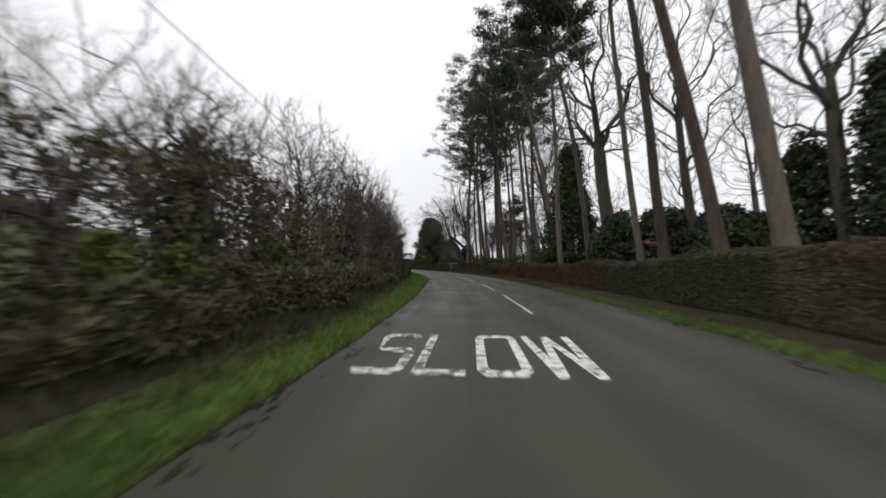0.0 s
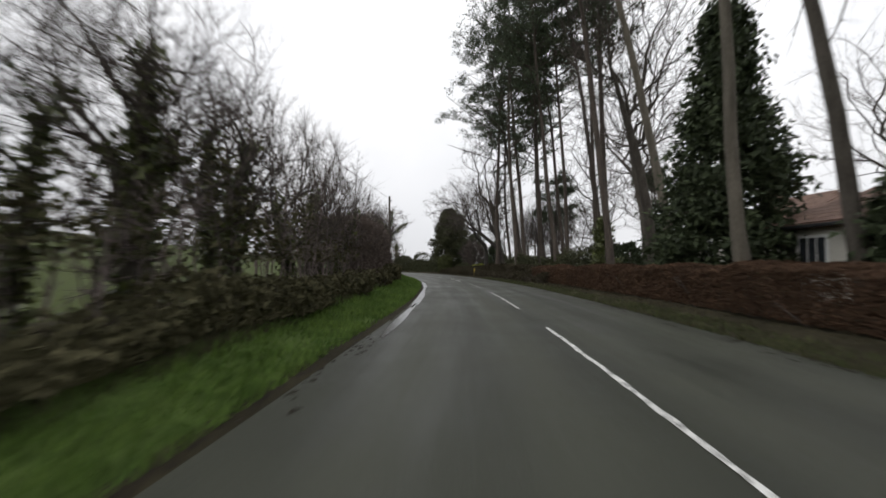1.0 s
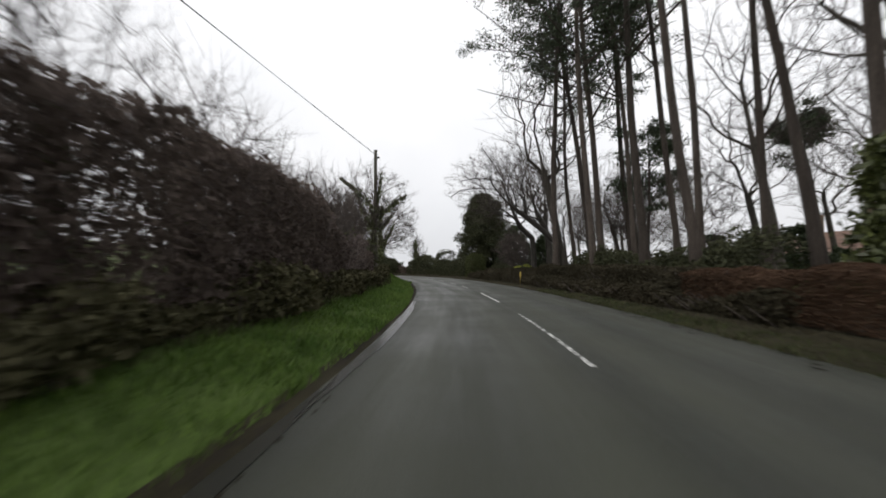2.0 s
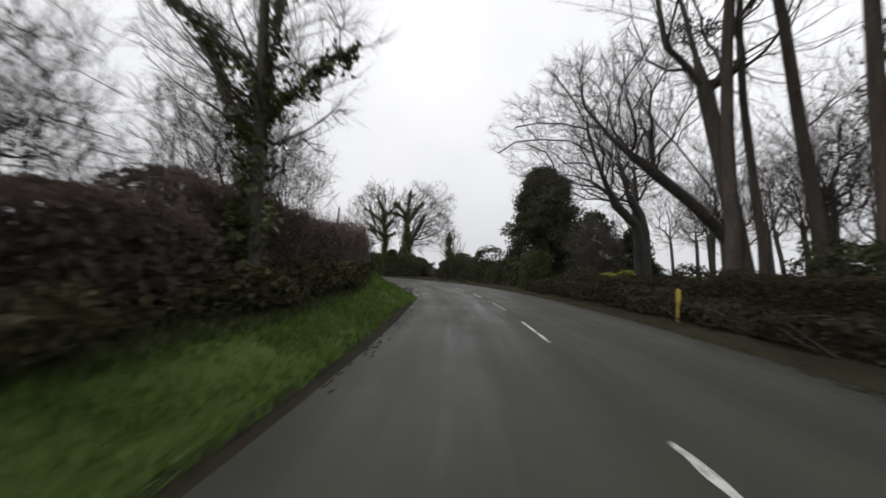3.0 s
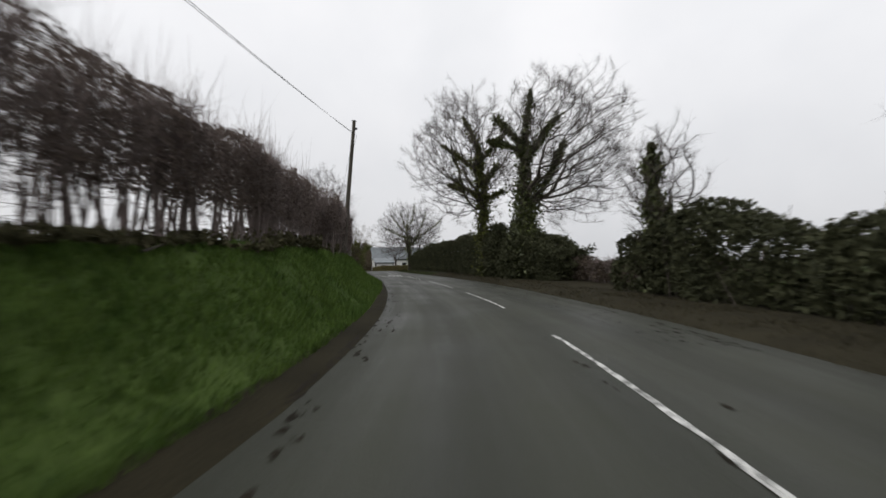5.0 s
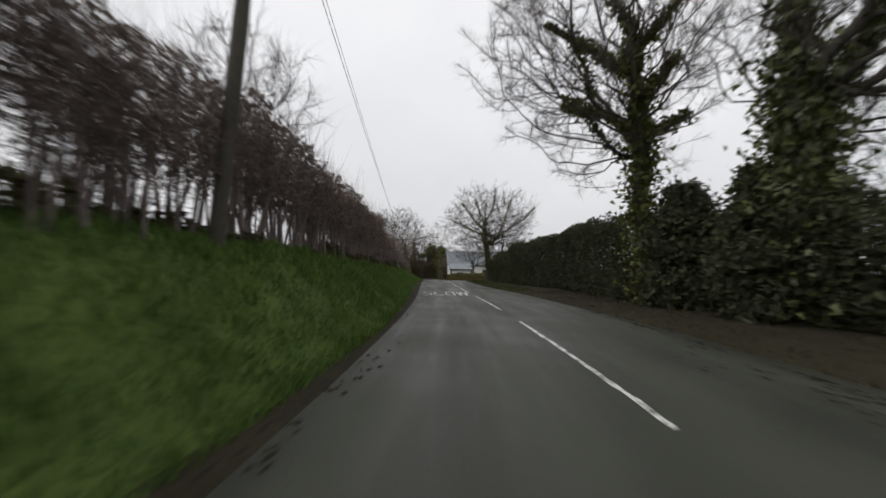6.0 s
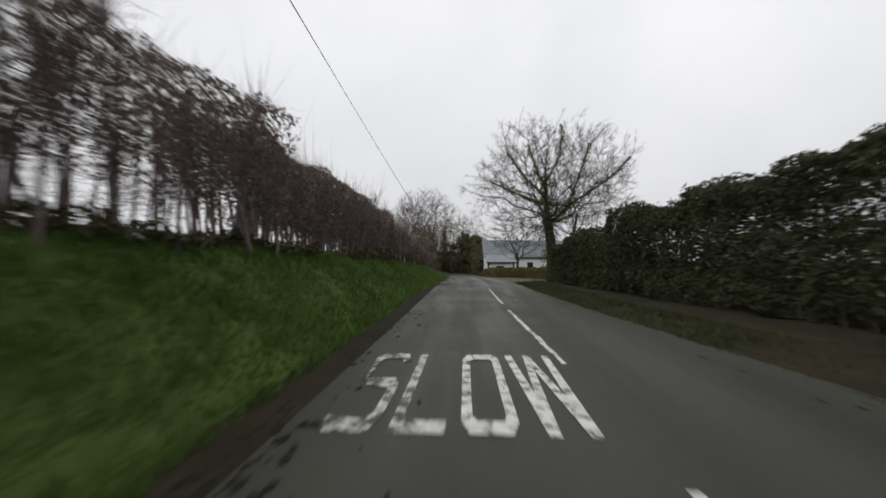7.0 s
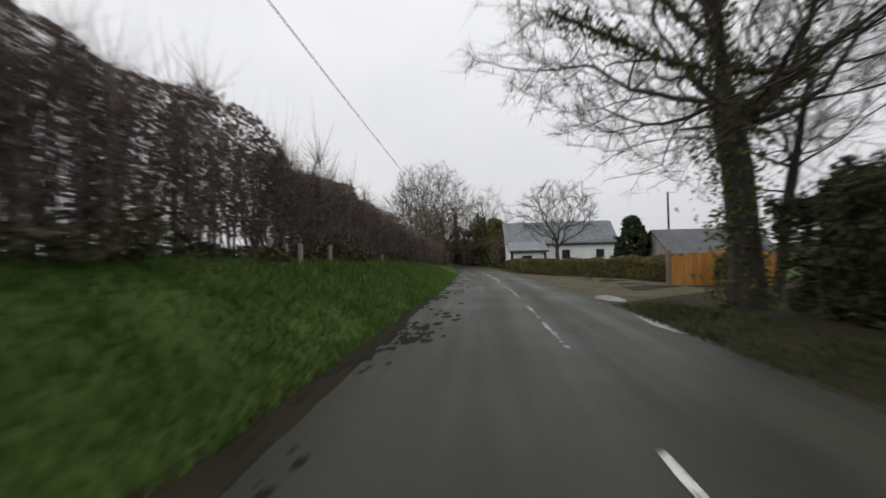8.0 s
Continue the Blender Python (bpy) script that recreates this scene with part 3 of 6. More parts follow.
def dome(rng, height, radius, clear=0.3, rx=4.0, low=0.3, nodes=900, twigs=4, lean=(0, 0), shift=(0, 0), leader=0.6, pull=0.24, least=0.005, twig=0.45, sway=0.03, stem=None, power=0.58, arms=(), turning=1.1, crook=0.0, facing=0.0):
    """A rounded bare crown: limbs reach out from the stem to fill an egg-shaped room, joined up along the shortest easy ways.
    arms: main limbs, each a line of (across, height) seen along the bearing "facing"; crook: how far limbs wander."""
    out = [[], [], [], []]
    count, d = 9, np.array([lean[0], lean[1], 1.0])
    top = height * max(leader, clear)
    grown = stem is None
    stem = [np.array([0.0, 0, -0.15])] if grown else [np.array(p, float) for p in stem]
    if not grown:
        count = len(stem) - 1
    for k in range(count if grown else 0):
        d = d + rng.normal(0, sway, 3)
        d /= np.linalg.norm(d)
        stem.append(stem[-1] + d * (top + 0.15) / count)
    mid = np.array([lean[0] * height * 0.6 + shift[0], lean[1] * height * 0.6 + shift[1], height * (low + 1) / 2])
    rz = height * (1 - low) / 2
    v = rng.normal(size=(nodes, 3))
    v /= np.linalg.norm(v, axis=1, keepdims=True)
    uneven = 1 + 0.13 * np.sin(3 * np.arctan2(v[:, 1], v[:, 0]) + 4 * v[:, 2] + radius * 90) + 0.08 * np.sin(7 * np.arctan2(v[:, 1], v[:, 0]) - 5 * v[:, 2])
    pts = mid + v * (rng.uniform(0.02, 1, nodes) ** 0.36 * uneven)[:, None] * np.array([rx, rx, rz])
    first = next(k for k in range(count + 1) if stem[k][2] >= height * clear * 0.98 or k == count)
    pts = pts[np.argsort(np.linalg.norm(pts - stem[first], axis=1))]
    ca, sa = math.cos(radians(facing)), math.sin(radians(facing))
    lines = [[np.array([u * ca - 0.5 * math.sin(3.1 * k) * j * sa, u * sa + 0.5 * math.sin(3.1 * k) * j * ca, z]) for j, (u, z) in enumerate(arm)] for k, arm in enumerate(arms)]
    fixed = len(stem) + sum(len(line) for line in lines)
    total = fixed + nodes
    P, D, L = np.zeros((total, 3)), np.zeros((total, 3)), np.full(total, 1e6)
    parent = np.full(total, -1)
    for k, p in enumerate(stem):
        P[k], parent[k] = p, k - 1
        D[k] = d if k == 0 else (p - stem[k - 1]) / np.linalg.norm(p - stem[k - 1])
        if k >= first:
            L[k] = p[2] - height * clear
    n = len(stem)
    for line in lines:
        q = int(np.argmin([np.linalg.norm(line[0] - p) for p in stem]))
        for p in line:
            way = p - P[q]
            P[n], parent[n], D[n], L[n] = p, q, way / (np.linalg.norm(way) + 1e-9), min(L[q], 20.0) + np.linalg.norm(way)
            q, n = n, n + 1
    for p in pts:
        gap = p - P[:n]
        dist = np.linalg.norm(gap, axis=1) + 1e-6
        turn = 1 - (gap * D[:n]).sum(1) / dist
        q = int(np.argmin(dist * (1 + turning * turn) + pull * L[:n]))
        P[n], parent[n], L[n] = p, q, L[q] + dist[q]
        way = gap[q] / dist[q] + 0.35 * D[q]
        D[n] = way / np.linalg.norm(way)
        n += 1
    load = np.zeros(total)
    has = np.zeros(total, bool)
    has[parent[1:]] = True
    load[~has] = 1
    for k in range(total - 1, 0, -1):
        load[parent[k]] += load[k]
    heir = np.full(total, -1)
    for k in range(total - 1, fixed - 1, -1):
        if heir[parent[k]] < 0 or load[k] > load[heir[parent[k]]]:
            heir[parent[k]] = k
    run = np.nonzero(heir >= 0)[0]
    run = run[run >= fixed]
    for _ in range(4):
        P[run] = 0.5 * P[run] + 0.25 * (P[parent[run]] + P[heir[run]])
    if crook:
        free, ph = P[fixed:], rng.uniform(0, 6.28, (3, 4))
        for axis in range(3):
            a, b, c, d4 = ph[axis]
            swing = np.sin(free[:, 0] * 1.9 + free[:, 2] * 1.3 + a) + np.sin(free[:, 1] * 2.3 - free[:, 2] * 1.7 + b) + 0.6 * np.sin(free[:, 2] * 4.1 + free[:, 0] * 2.9 + c) + 0.6 * np.sin(free[:, 1] * 4.7 + d4)
            P[fixed:, axis] += crook * swing * (0.6 if axis == 2 else 1.0)
    for k in range(fixed, total):
        way = P[k] - P[parent[k]]
        D[k] = way / (np.linalg.norm(way) + 1e-9)
    size = np.maximum(radius * (load / load[first]) ** power, least)
    for k in range(1, len(stem)):
        ra, rb = (radius * (1.12 - 0.12 * j / first) if j <= first else size[j] for j in (k - 1, k))
        out[0].append((*P[k - 1], *P[k], ra, rb))
    for k in range(len(stem), fixed):
        q = parent[k]
        size[k] = max(size[k], radius * 0.16)
        out[0].append((*P[q], *P[k], min(size[k] * 1.3, size[q]), size[k]))
    for k in range(fixed, total):
        q = parent[k]
        a, b = P[q], P[k]
        long = np.linalg.norm(b - a)
        m = (a + b) / 2 + D[q] * long * 0.05 + rng.normal(0, 0.03, 3) * long
        r0, r1 = min(size[k] * 1.25, size[q]), size[k]
        level = 1 if r1 > 0.045 else 2 if r1 > 0.018 else 3
        if level == 3 and load[k] < 4:
            out[level].append((*a, *b, r0, r1))
            continue
        out[level].append((*a, *m, r0, (r0 + r1) / 2))
        out[level].append((*m, *b, (r0 + r1) / 2, r1))
    tips = np.nonzero(load <= 3)[0]
    tips = np.repeat(tips[tips >= fixed], twigs)
    t = len(tips)
    f = rng.uniform(0, 1, (t, 1))
    p = P[tips] * f + P[parent[tips]] * (1 - f)
    w = D[tips] * 0.8 + rng.normal(0, 0.5, (t, 3)) + np.array([0, 0, 0.2])
    w /= np.linalg.norm(w, axis=1, keepdims=True)
    long = twig * rng.uniform(0.5, 1.5, (t, 1))
    bend = p + w * long * 0.5
    w2 = w + rng.normal(0, 0.35, (t, 3))
    w3 = w + rng.normal(0, 0.6, (t, 3))
    thin = np.full((t, 1), least)
    fine = np.concatenate([np.concatenate([p, bend + w2 * long * 0.5, thin, thin * 0.4], 1), np.concatenate([bend - w * long * 0.15, bend + w3 * long * 0.45, thin * 0.7, thin * 0.4], 1)])
    return [np.array(rows).reshape(-1, 8) for rows in out] + [fine]


def fan_tree(s, off, height, radius, label, seed, ivy=0, ivy_top=0.6, ivy_mat=IVY, at=None, bark=BARK, leaf=0.12, twig_mat=TWIG, **how):
    rng = np.random.default_rng(seed)
    out = dome(rng, height, radius, **how)
    base = thing("bare_tree", at or spot(s, off, -0.05), label, "tree", "roadside trees")
    trunk = np.array(out[0])
    trunk[0][6] *= 1.35
    mesh_part("trunk", raw_mesh("trunk", *tubes(trunk, 10)), bark, base)
    mesh_part("branchwork", raw_mesh("branchwork", *joined(tubes(out[1], 6), tubes(out[2], 4))), bark, base, kind="stuff")
    if len(out[3]):
        fine = [halved(tubes(out[3], 3)), spikes(out[4])] if len(out) > 4 else [spikes(out[3])]
        mesh_part("crown", raw_mesh("crown", *joined(*fine)), twig_mat, base, "fine bare winter twigs", "stuff")
    if ivy:
        carriers = np.concatenate([out[0], out[0], out[0], out[1]])
        keep = carriers[carriers[:, 2] < height * ivy_top]
        keep = np.concatenate([keep, out[0], out[0], out[0]])
        weight = np.linalg.norm(keep[:, 3:6] - keep[:, :3], axis=1) * (keep[:, 6] + 0.1)
        pick = rng.choice(len(keep), ivy, p=weight / weight.sum())
        f = rng.uniform(0, 1, ivy)[:, None]
        c = keep[pick, :3] * (1 - f) + keep[pick, 3:6] * f
        clump = 1 + 0.6 * np.sin(c[:, 2:3] * 5 + c[:, :1] * 7)
        c += rng.normal(0, 1, (ivy, 3)) * (keep[pick, 6:7] * 0.5 + 0.08) * clump
        mesh_part("ivy", raw_mesh("ivy", *leaves(rng, c, leaf)), ivy_mat, base, "ivy clinging to trunk and limbs", "stuff")
    return base


def tree_meshes(out, flare=True):
    stem = np.array(out[0])
    if flare:
        root = stem[0].copy()
        root[6] *= 1.5
        stem[0] = root
    trunk = tubes(stem, 9)
    rest = [tubes(np.array(level), 6 if k == 0 else 4 if k == 1 else 3) for k, level in enumerate(out[1:]) if len(level)]
    return trunk, joined(*rest)


def pine(s, off, height, radius, label, seed, first=0.62, lean=(0, 0), tufts=130, bark=BARK_PINE, limbs=22, reach=0.25):
    """A tall pine: bare stem, crown of needle tufts on the upper limbs."""
    rng = np.random.default_rng(seed)
    out = grow(rng, height, radius, first=first, limbs=limbs, spread=1.0, levels=2, lean=lean, wobble=0.025, rise=0.1, twigs=5, reach=reach, taper=0.3)
    trunk, crown = tree_meshes(out)
    base = thing("pine_tree", spot(s, off, -0.05), label, "tree", "roadside pines")
    mesh_part("trunk", raw_mesh("trunk", *trunk), bark, base)
    mesh_part("branchwork", raw_mesh("branchwork", *crown), bark, base, kind="stuff")
    rows = np.concatenate([np.array(out[2]), np.array(out[2]), np.array(out[1])])
    pick = rows[rng.choice(len(rows), min(len(rows), tufts * 2), replace=False)]
    f = rng.uniform(0.35, 1.05, (len(pick), 1))
    mids = pick[:, :3] * (1 - f) + pick[:, 3:6] * f
    c = np.repeat(mids, 40, axis=0) + rng.normal(0, 0.33, (len(mids) * 40, 3)) * np.array([1, 1, 0.4])
    mesh_part("needle_crown", raw_mesh("needle_crown", *needles(rng, c, 0.3, 0.085)), NEEDLE, base, "dark green needle clumps", "stuff")
    return base


def cone_conifer(s, off, height, width, label, seed, mat=CONIFER, blobs=0, count=16000, name="conifer", leaf=0.13, at=None, loose=1.0):
    """A dense evergreen: a stem and drooping sprays inside an uneven cone or egg."""
    rng = np.random.default_rng(seed)
    base = thing(name, at or spot(s, off, -0.05), label, "tree", "evergreens")
    clumps = max(40, count // 70)
    z = rng.uniform(0.02, 1, clumps) ** (1.25 if not blobs else 0.9)
    profile = (1 - z) ** 0.75 * 1.1 if not blobs else np.minimum(1, (1.02 - z) * 2.2) ** 0.5 * (0.8 + 0.2 * np.sin(z * 3))
    ang = rng.uniform(0, 6.283, clumps)
    ragged = 1 + (0.24 if width > 5 else 0.1) * np.sin(ang * 2 + z * 7 + seed) + 0.14 * np.sin(ang * 5 - z * 14) + 0.1 * np.sin(ang * 3 + z * 23)
    r = width / 2 * profile * ragged * rng.uniform(0.25, 1, clumps) ** 0.4
    mids = np.stack([r * np.cos(ang), r * np.sin(ang), z * height - 0.12 * r], 1)
    c = np.repeat(mids, 70, axis=0)
    c = c + rng.normal(0, 1, c.shape) * np.array([0.3, 0.3, 0.2]) * loose * (0.5 + 0.1 * height / 2)
    c[:, 2] = np.maximum(c[:, 2], 0.03)
    mesh_part("foliage", raw_mesh("foliage", *leaves(rng, c, leaf, 2.0)), mat, base, kind="stuff")
    segs = [(0, 0, -0.1, 0, 0, height * 0.9, 0.16, 0.03)]
    for k in range(40):
        zz, a = rng.uniform(0.08, 0.85), rng.uniform(0, 6.283)
        rr = width / 2 * (1 - zz) ** 0.75
        segs.append((0, 0, zz * height, rr * math.cos(a), rr * math.sin(a), zz * height - 0.1 * rr, 0.04, 0.01))
    mesh_part("trunk", raw_mesh("trunk", *tubes(np.array(segs), 6)), BARK, base)
    return base


# ---- hedges ----
def hedge_box(rng, n, s0, s1, front, back, low, high, shell=0.5, bumps=0.12):
    """Points inside a hedge, most of them near its skin, with an uneven top and face."""
    s = rng.uniform(s0, s1, n)
    f0 = front(s) if callable(front) else np.full(n, front)
    b0 = back(s) if callable(back) else np.full(n, back)
    lo = low(s) if callable(low) else np.full(n, low)
    hi = high(s) if callable(high) else np.full(n, high)
    u, v = rng.uniform(0, 1, n), rng.uniform(0, 1, n)
    skin = rng.uniform(0, 1, n) < shell
    which = rng.uniform(0, 1, n)
    u = np.where(skin & (which < 0.5), np.abs(rng.normal(0, 0.06, n)), u)
    v = np.where(skin & (which >= 0.5), 1 - np.abs(rng.normal(0, 0.05, n)), v)
    tall = hi - lo
    wave = np.zeros(n)
    for k in range(9):
        grain = 0.7 * 1.45 ** k
        a, b, c, d = rng.normal(0, 1, 3) * grain, rng.normal(0, 1, 3) * grain, rng.uniform(0, 6.28), rng.uniform(0, 6.28)
        wave += 1.6 / (1 + 0.45 * k) * np.sin(a[0] * s + a[1] * v * tall + a[2] * u + c) * np.sin(b[0] * s + b[1] * v * tall + d)
    wave *= bumps
    off = f0 + (b0 - f0) * u + wave * 0.5 * np.sign(f0 - b0) * (1 - u)
    round_top = 1 - 0.12 * (2 * u - 1) ** 2
    z = lo + (hi - lo) * v * round_top + wave * v
    x, y = plan(s, off)
    mid = (f0 + b0) / 2
    return np.stack([x, y, land(s, mid) + z], 1)


def leaf_hedge(s0, s1, front, back, high, mat, per_m, label, seed, low=0.05, leaf=0.075, group="hedges", twig=TWIG, bumps=0.06, stems=6, name="hedge", shell=0.6):
    rng = np.random.default_rng(seed)
    length = s1 - s0
    base = thing(name, (0, 0, 0), label, "hedge", group)
    c = hedge_box(rng, int(per_m * length), s0, s1, front, back, low, high, shell, bumps)
    mesh_part("foliage", raw_mesh("foliage", *leaves(rng, c, leaf)), mat, base, kind="stuff")
    n = int(stems * length)
    a = hedge_box(rng, n, s0, s1, front, back, 0, 0.02, 0, 0)
    a[:, 2] -= 0.08
    b = hedge_box(rng, n, s0, s1, front, back, 0.3, high, 0.2, 0)
    near = a.copy()
    near[:, 2] = b[:, 2]
    near[:, :2] += np.clip(b[:, :2] - a[:, :2], -0.4, 0.4)
    segs = np.concatenate([a, near, np.full((n, 1), 0.022), np.full((n, 1), 0.008)], 1)
    mesh_part("stemwork", raw_mesh("stemwork", *tubes(segs, 4)), twig, base, kind="stuff")
    return base


def twig_hedge(s0, s1, front, back, high, label, seed, stems=7, twigs=26, clear=0.8, mat=TWIG_RED, litter=0, litter_mat=BRAMBLE, wisps=0, group="hedges", thick=0.03, fine=0.008, leaf=0.085):
    """A bare winter hedge: many stems, clear at the foot, closely twigged above, with thin shoots over the top."""
    rng = np.random.default_rng(seed)
    length = s1 - s0
    base = thing("hedge", (0, 0, 0), label, "hedge", group)
    n = int(stems * length)
    s = rng.uniform(s0, s1, n)
    u = rng.uniform(0.1, 0.9, n)
    f0 = front(s) if callable(front) else np.full(n, float(front))
    b0 = back(s) if callable(back) else np.full(n, float(back))
    off = f0 + (b0 - f0) * u
    hi = (high(s) if callable(high) else np.full(n, float(high))) * rng.uniform(0.75, 1.0, n)
    x, y = plan(s, off)
    z0 = land(s, off)
    foot = np.stack([x, y, z0 - 0.1], 1)
    bend = rng.normal(0, 0.12, (n, 3)) * np.array([1, 1, 0])
    mid = np.stack([x, y, z0 + hi * 0.45], 1) + bend
    top = np.stack([x, y, z0 + hi], 1) + bend * 2 + rng.normal(0, 0.15, (n, 3)) * np.array([1, 1, 0])
    r = rng.uniform(0.5, 1.3, n)[:, None] * thick
    rows = [np.concatenate([foot, mid, r, r * 0.7], 1), np.concatenate([mid, top, r * 0.7, r * 0.25], 1)]
    # side twigs
    k = np.repeat(np.arange(n), twigs)
    m = len(k)
    f = rng.uniform(0, 1, m) ** 0.75
    bare = clear * (0.25 + 1.3 * np.abs(np.sin(s[k] * 0.9) * np.sin(s[k] * 0.37 + 1)))
    start_h = bare + (hi[k] - bare) * f
    p = foot[k] + (top[k] - foot[k]) * (start_h / hi[k])[:, None]
    d = rng.normal(0, 1, (m, 3)) * np.array([1, 1, 0.55]) + np.array([0, 0, 0.55])
    d /= np.linalg.norm(d, axis=1, keepdims=True)
    long = rng.uniform(0.2, 0.6, m)[:, None]
    q = p + d * long
    rows.append(np.concatenate([p, q, np.full((m, 1), fine), np.full((m, 1), 0.003)], 1))
    d2 = d + rng.normal(0, 0.6, (m, 3))
    rows.append(np.concatenate([p + d * long * 0.5, p + d * long * 0.5 + d2 * 0.25, np.full((m, 1), fine * 0.75), np.full((m, 1), 0.003)], 1))
    mesh_part("stemwork", raw_mesh("stemwork", *tubes(np.concatenate(rows[:2]), 5)), mat, base, kind="stuff")
    mesh_part("brushwood", raw_mesh("brushwood", *spikes(np.concatenate(rows[2:]))), mat, base, kind="stuff")
    if wisps:
        w = int(wisps * length)
        k = rng.integers(0, n, w)
        p = top[k] - np.array([0, 0, 0.3])
        d = rng.normal(0, 0.28, (w, 3)) + np.array([0, 0, 1])
        ln = rng.uniform(0.4, 1.3, w)[:, None]
        mesh_part("topgrowth", raw_mesh("topgrowth", *spikes(np.concatenate([p, p + d * ln, np.full((w, 1), 0.007), np.full((w, 1), 0.002)], 1))), mat, base, "thin shoots above the clipped top", "stuff")
    if litter:
        c = hedge_box(rng, int(litter * length), s0, s1, front, back, clear, high, 0.35, 0.1)
        mesh_part("foliage", raw_mesh("foliage", *leaves(rng, c, leaf)), litter_mat, base, kind="stuff")
    return base


# ---- the left side: hedges on the bank ----
twig_hedge(-6, 13, -4.2, -6.0, lambda s: 2.75 + 0.35 * np.sin(s * 0.9), "tall dark overgrown hedge with ivy, partly bare", 11, stems=8, twigs=24, clear=0.4, litter=550, litter_mat=UNDER, wisps=26)
twig_hedge(13, 37, -4.2, -5.8, lambda s: 2.3 + 0.6 * np.sin(s * 1.3), "thin bare hedgerow open to the field behind", 12, stems=5, twigs=20, clear=1.0, litter=170, litter_mat=UNDER, wisps=12)
twig_hedge(37, 60, -3.8, -5.6, lambda s: np.interp(s, [37, 49, 52, 60], [3.1, 3.1, 1.4, 1.35]) + 0.1 * np.sin(s), "clipped dense brown hawthorn hedge", 13, stems=10, twigs=34, clear=0.2, litter=1800, litter_mat=HAW, wisps=10)
twig_hedge(60, 71, -4.4, -6.4, lambda s: 2.25 + 0.12 * np.sin(s * 1.7), "dense dark brown hedge with brambles", 14, stems=11, twigs=34, clear=0.1, litter=1900, litter_mat=HAW, wisps=50)
twig_hedge(71, 86, lambda s: np.interp(s, [71, 77], [-4.4, -4.1]), lambda s: np.interp(s, [71, 77], [-6.0, -5.3]), lambda s: np.interp(s, [71, 77, 84, 95, 104], [2.55, 2.35, 2.05, 2.4, 2.5]) + 0.08 * np.sin(s * 1.1), "bare brown hedge on a grass bank, thick to the foot", 15, stems=9, twigs=74, clear=0.4, litter=1600, litter_mat=HAW, wisps=70, thick=0.034, fine=0.0065, leaf=0.05)
twig_hedge(86, 104, lambda s: np.interp(s, [71, 77], [-4.4, -4.1]), lambda s: np.interp(s, [71, 77], [-6.0, -5.3]), lambda s: np.interp(s, [71, 77, 84, 95, 104], [2.55, 2.35, 2.05, 2.4, 2.5]) + 0.08 * np.sin(s * 1.1), "bare brown hedge on a grass bank, clear at the foot", 22, stems=9, twigs=74, clear=0.85, litter=1400, litter_mat=HAW, wisps=70, thick=0.034, fine=0.0065, leaf=0.05)
twig_hedge(104, 128, -3.35, -5.1, lambda s: np.interp(s, [104, 116, 128], [2.3, 2.4, 2.55]) + 0.12 * np.sin(s * 0.8), "bare brown hedge on a grass bank, stems showing below", 16, stems=10, twigs=62, clear=0.85, litter=1400, litter_mat=HAW, wisps=80, thick=0.036, fine=0.0065, leaf=0.05)
twig_hedge(128, 160, -4.1, -5.5, lambda s: 2.65 + 0.12 * np.sin(s * 0.8), "tall bare brown hedge with open stems at its foot", 17, stems=10, twigs=66, clear=0.6, litter=2000, litter_mat=HAW, wisps=80, thick=0.036, fine=0.0065, leaf=0.05)
twig_hedge(160, 196, lambda s: np.interp(s, [160, 196], [-4.1, -3.2]), -6.0, lambda s: 2.4 + 0.2 * np.sin(s * 0.8), "brown hedge running on towards the far trees", 18, stems=9, twigs=30, clear=0.3, litter=1300, litter_mat=HAW, wisps=10)
leaf_hedge(-6, 60, lambda s: -3.3 - 0.25 * np.sin(s * 1.1), -4.6, lambda s: np.interp(s, [-18, 10, 15, 35, 40, 60], [0.6, 0.5, 0.42, 0.42, 0.5, 0.45]) + 0.12 * np.sin(s * 1.9), UNDER, 800, "low tangle of brambles and dead stalks along the hedge foot", 19, leaf=0.08, bumps=0.15, name="undergrowth")
leaf_hedge(60, 85, lambda s: np.interp(s, [60, 66, 72, 77, 85], [-3.3, -3.4, -3.6, -4.0, -4.0]) - 0.15 * np.sin(s * 1.1), -4.9, lambda s: np.interp(s, [72, 78], [0.42, 0.16]) + 0.12 * np.sin(s * 1.9), UNDER, 900, "low dark brambles at the foot of the hedge", 20, leaf=0.08, bumps=0.15, name="undergrowth")

leaf_hedge(85, 165, lambda s: -3.7 - 0.2 * np.sin(s * 1.3), -5.4, lambda s: np.interp(s, [136, 144], [0.16, 0.42]) + 0.1 * np.sin(s * 1.7) * np.sin(s * 0.41), UNDER, 420, "low dead stalks and leaves under the bank hedge", 21, leaf=0.07, bumps=0.1, name="undergrowth")

HEDGE_TREES = [(-1.0, -5.3, 4.8), (3.0, -5.2, 4.8), (5.5, -5.7, 5.0), (8.0, -5.6, 4.8), (10.5, -5.2, 5.0)]
HEDGE_TREES += [(12.6 + 1.75 * k, -5.2 - 0.35 * math.sin(k * 2.3), 5.7 + 0.6 * math.sin(k * 1.7)) for k in range(15)]
HEDGE_TREES += [(53.4, -5.6, 5.0), (56.8, -5.5, 4.8), (58.2, -6.2, 5.0), (54.6, -6.6, 5.4)]
HEDGE_TREES += [(39.0, -5.2, 5.2), (41.0, -5.2, 4.8), (43.5, -5.0, 4.7), (46.0, -5.2, 4.5), (49.0, -5.1, 4.4), (52.0, -5.2, 4.4), (55.5, -5.1, 4.3)]
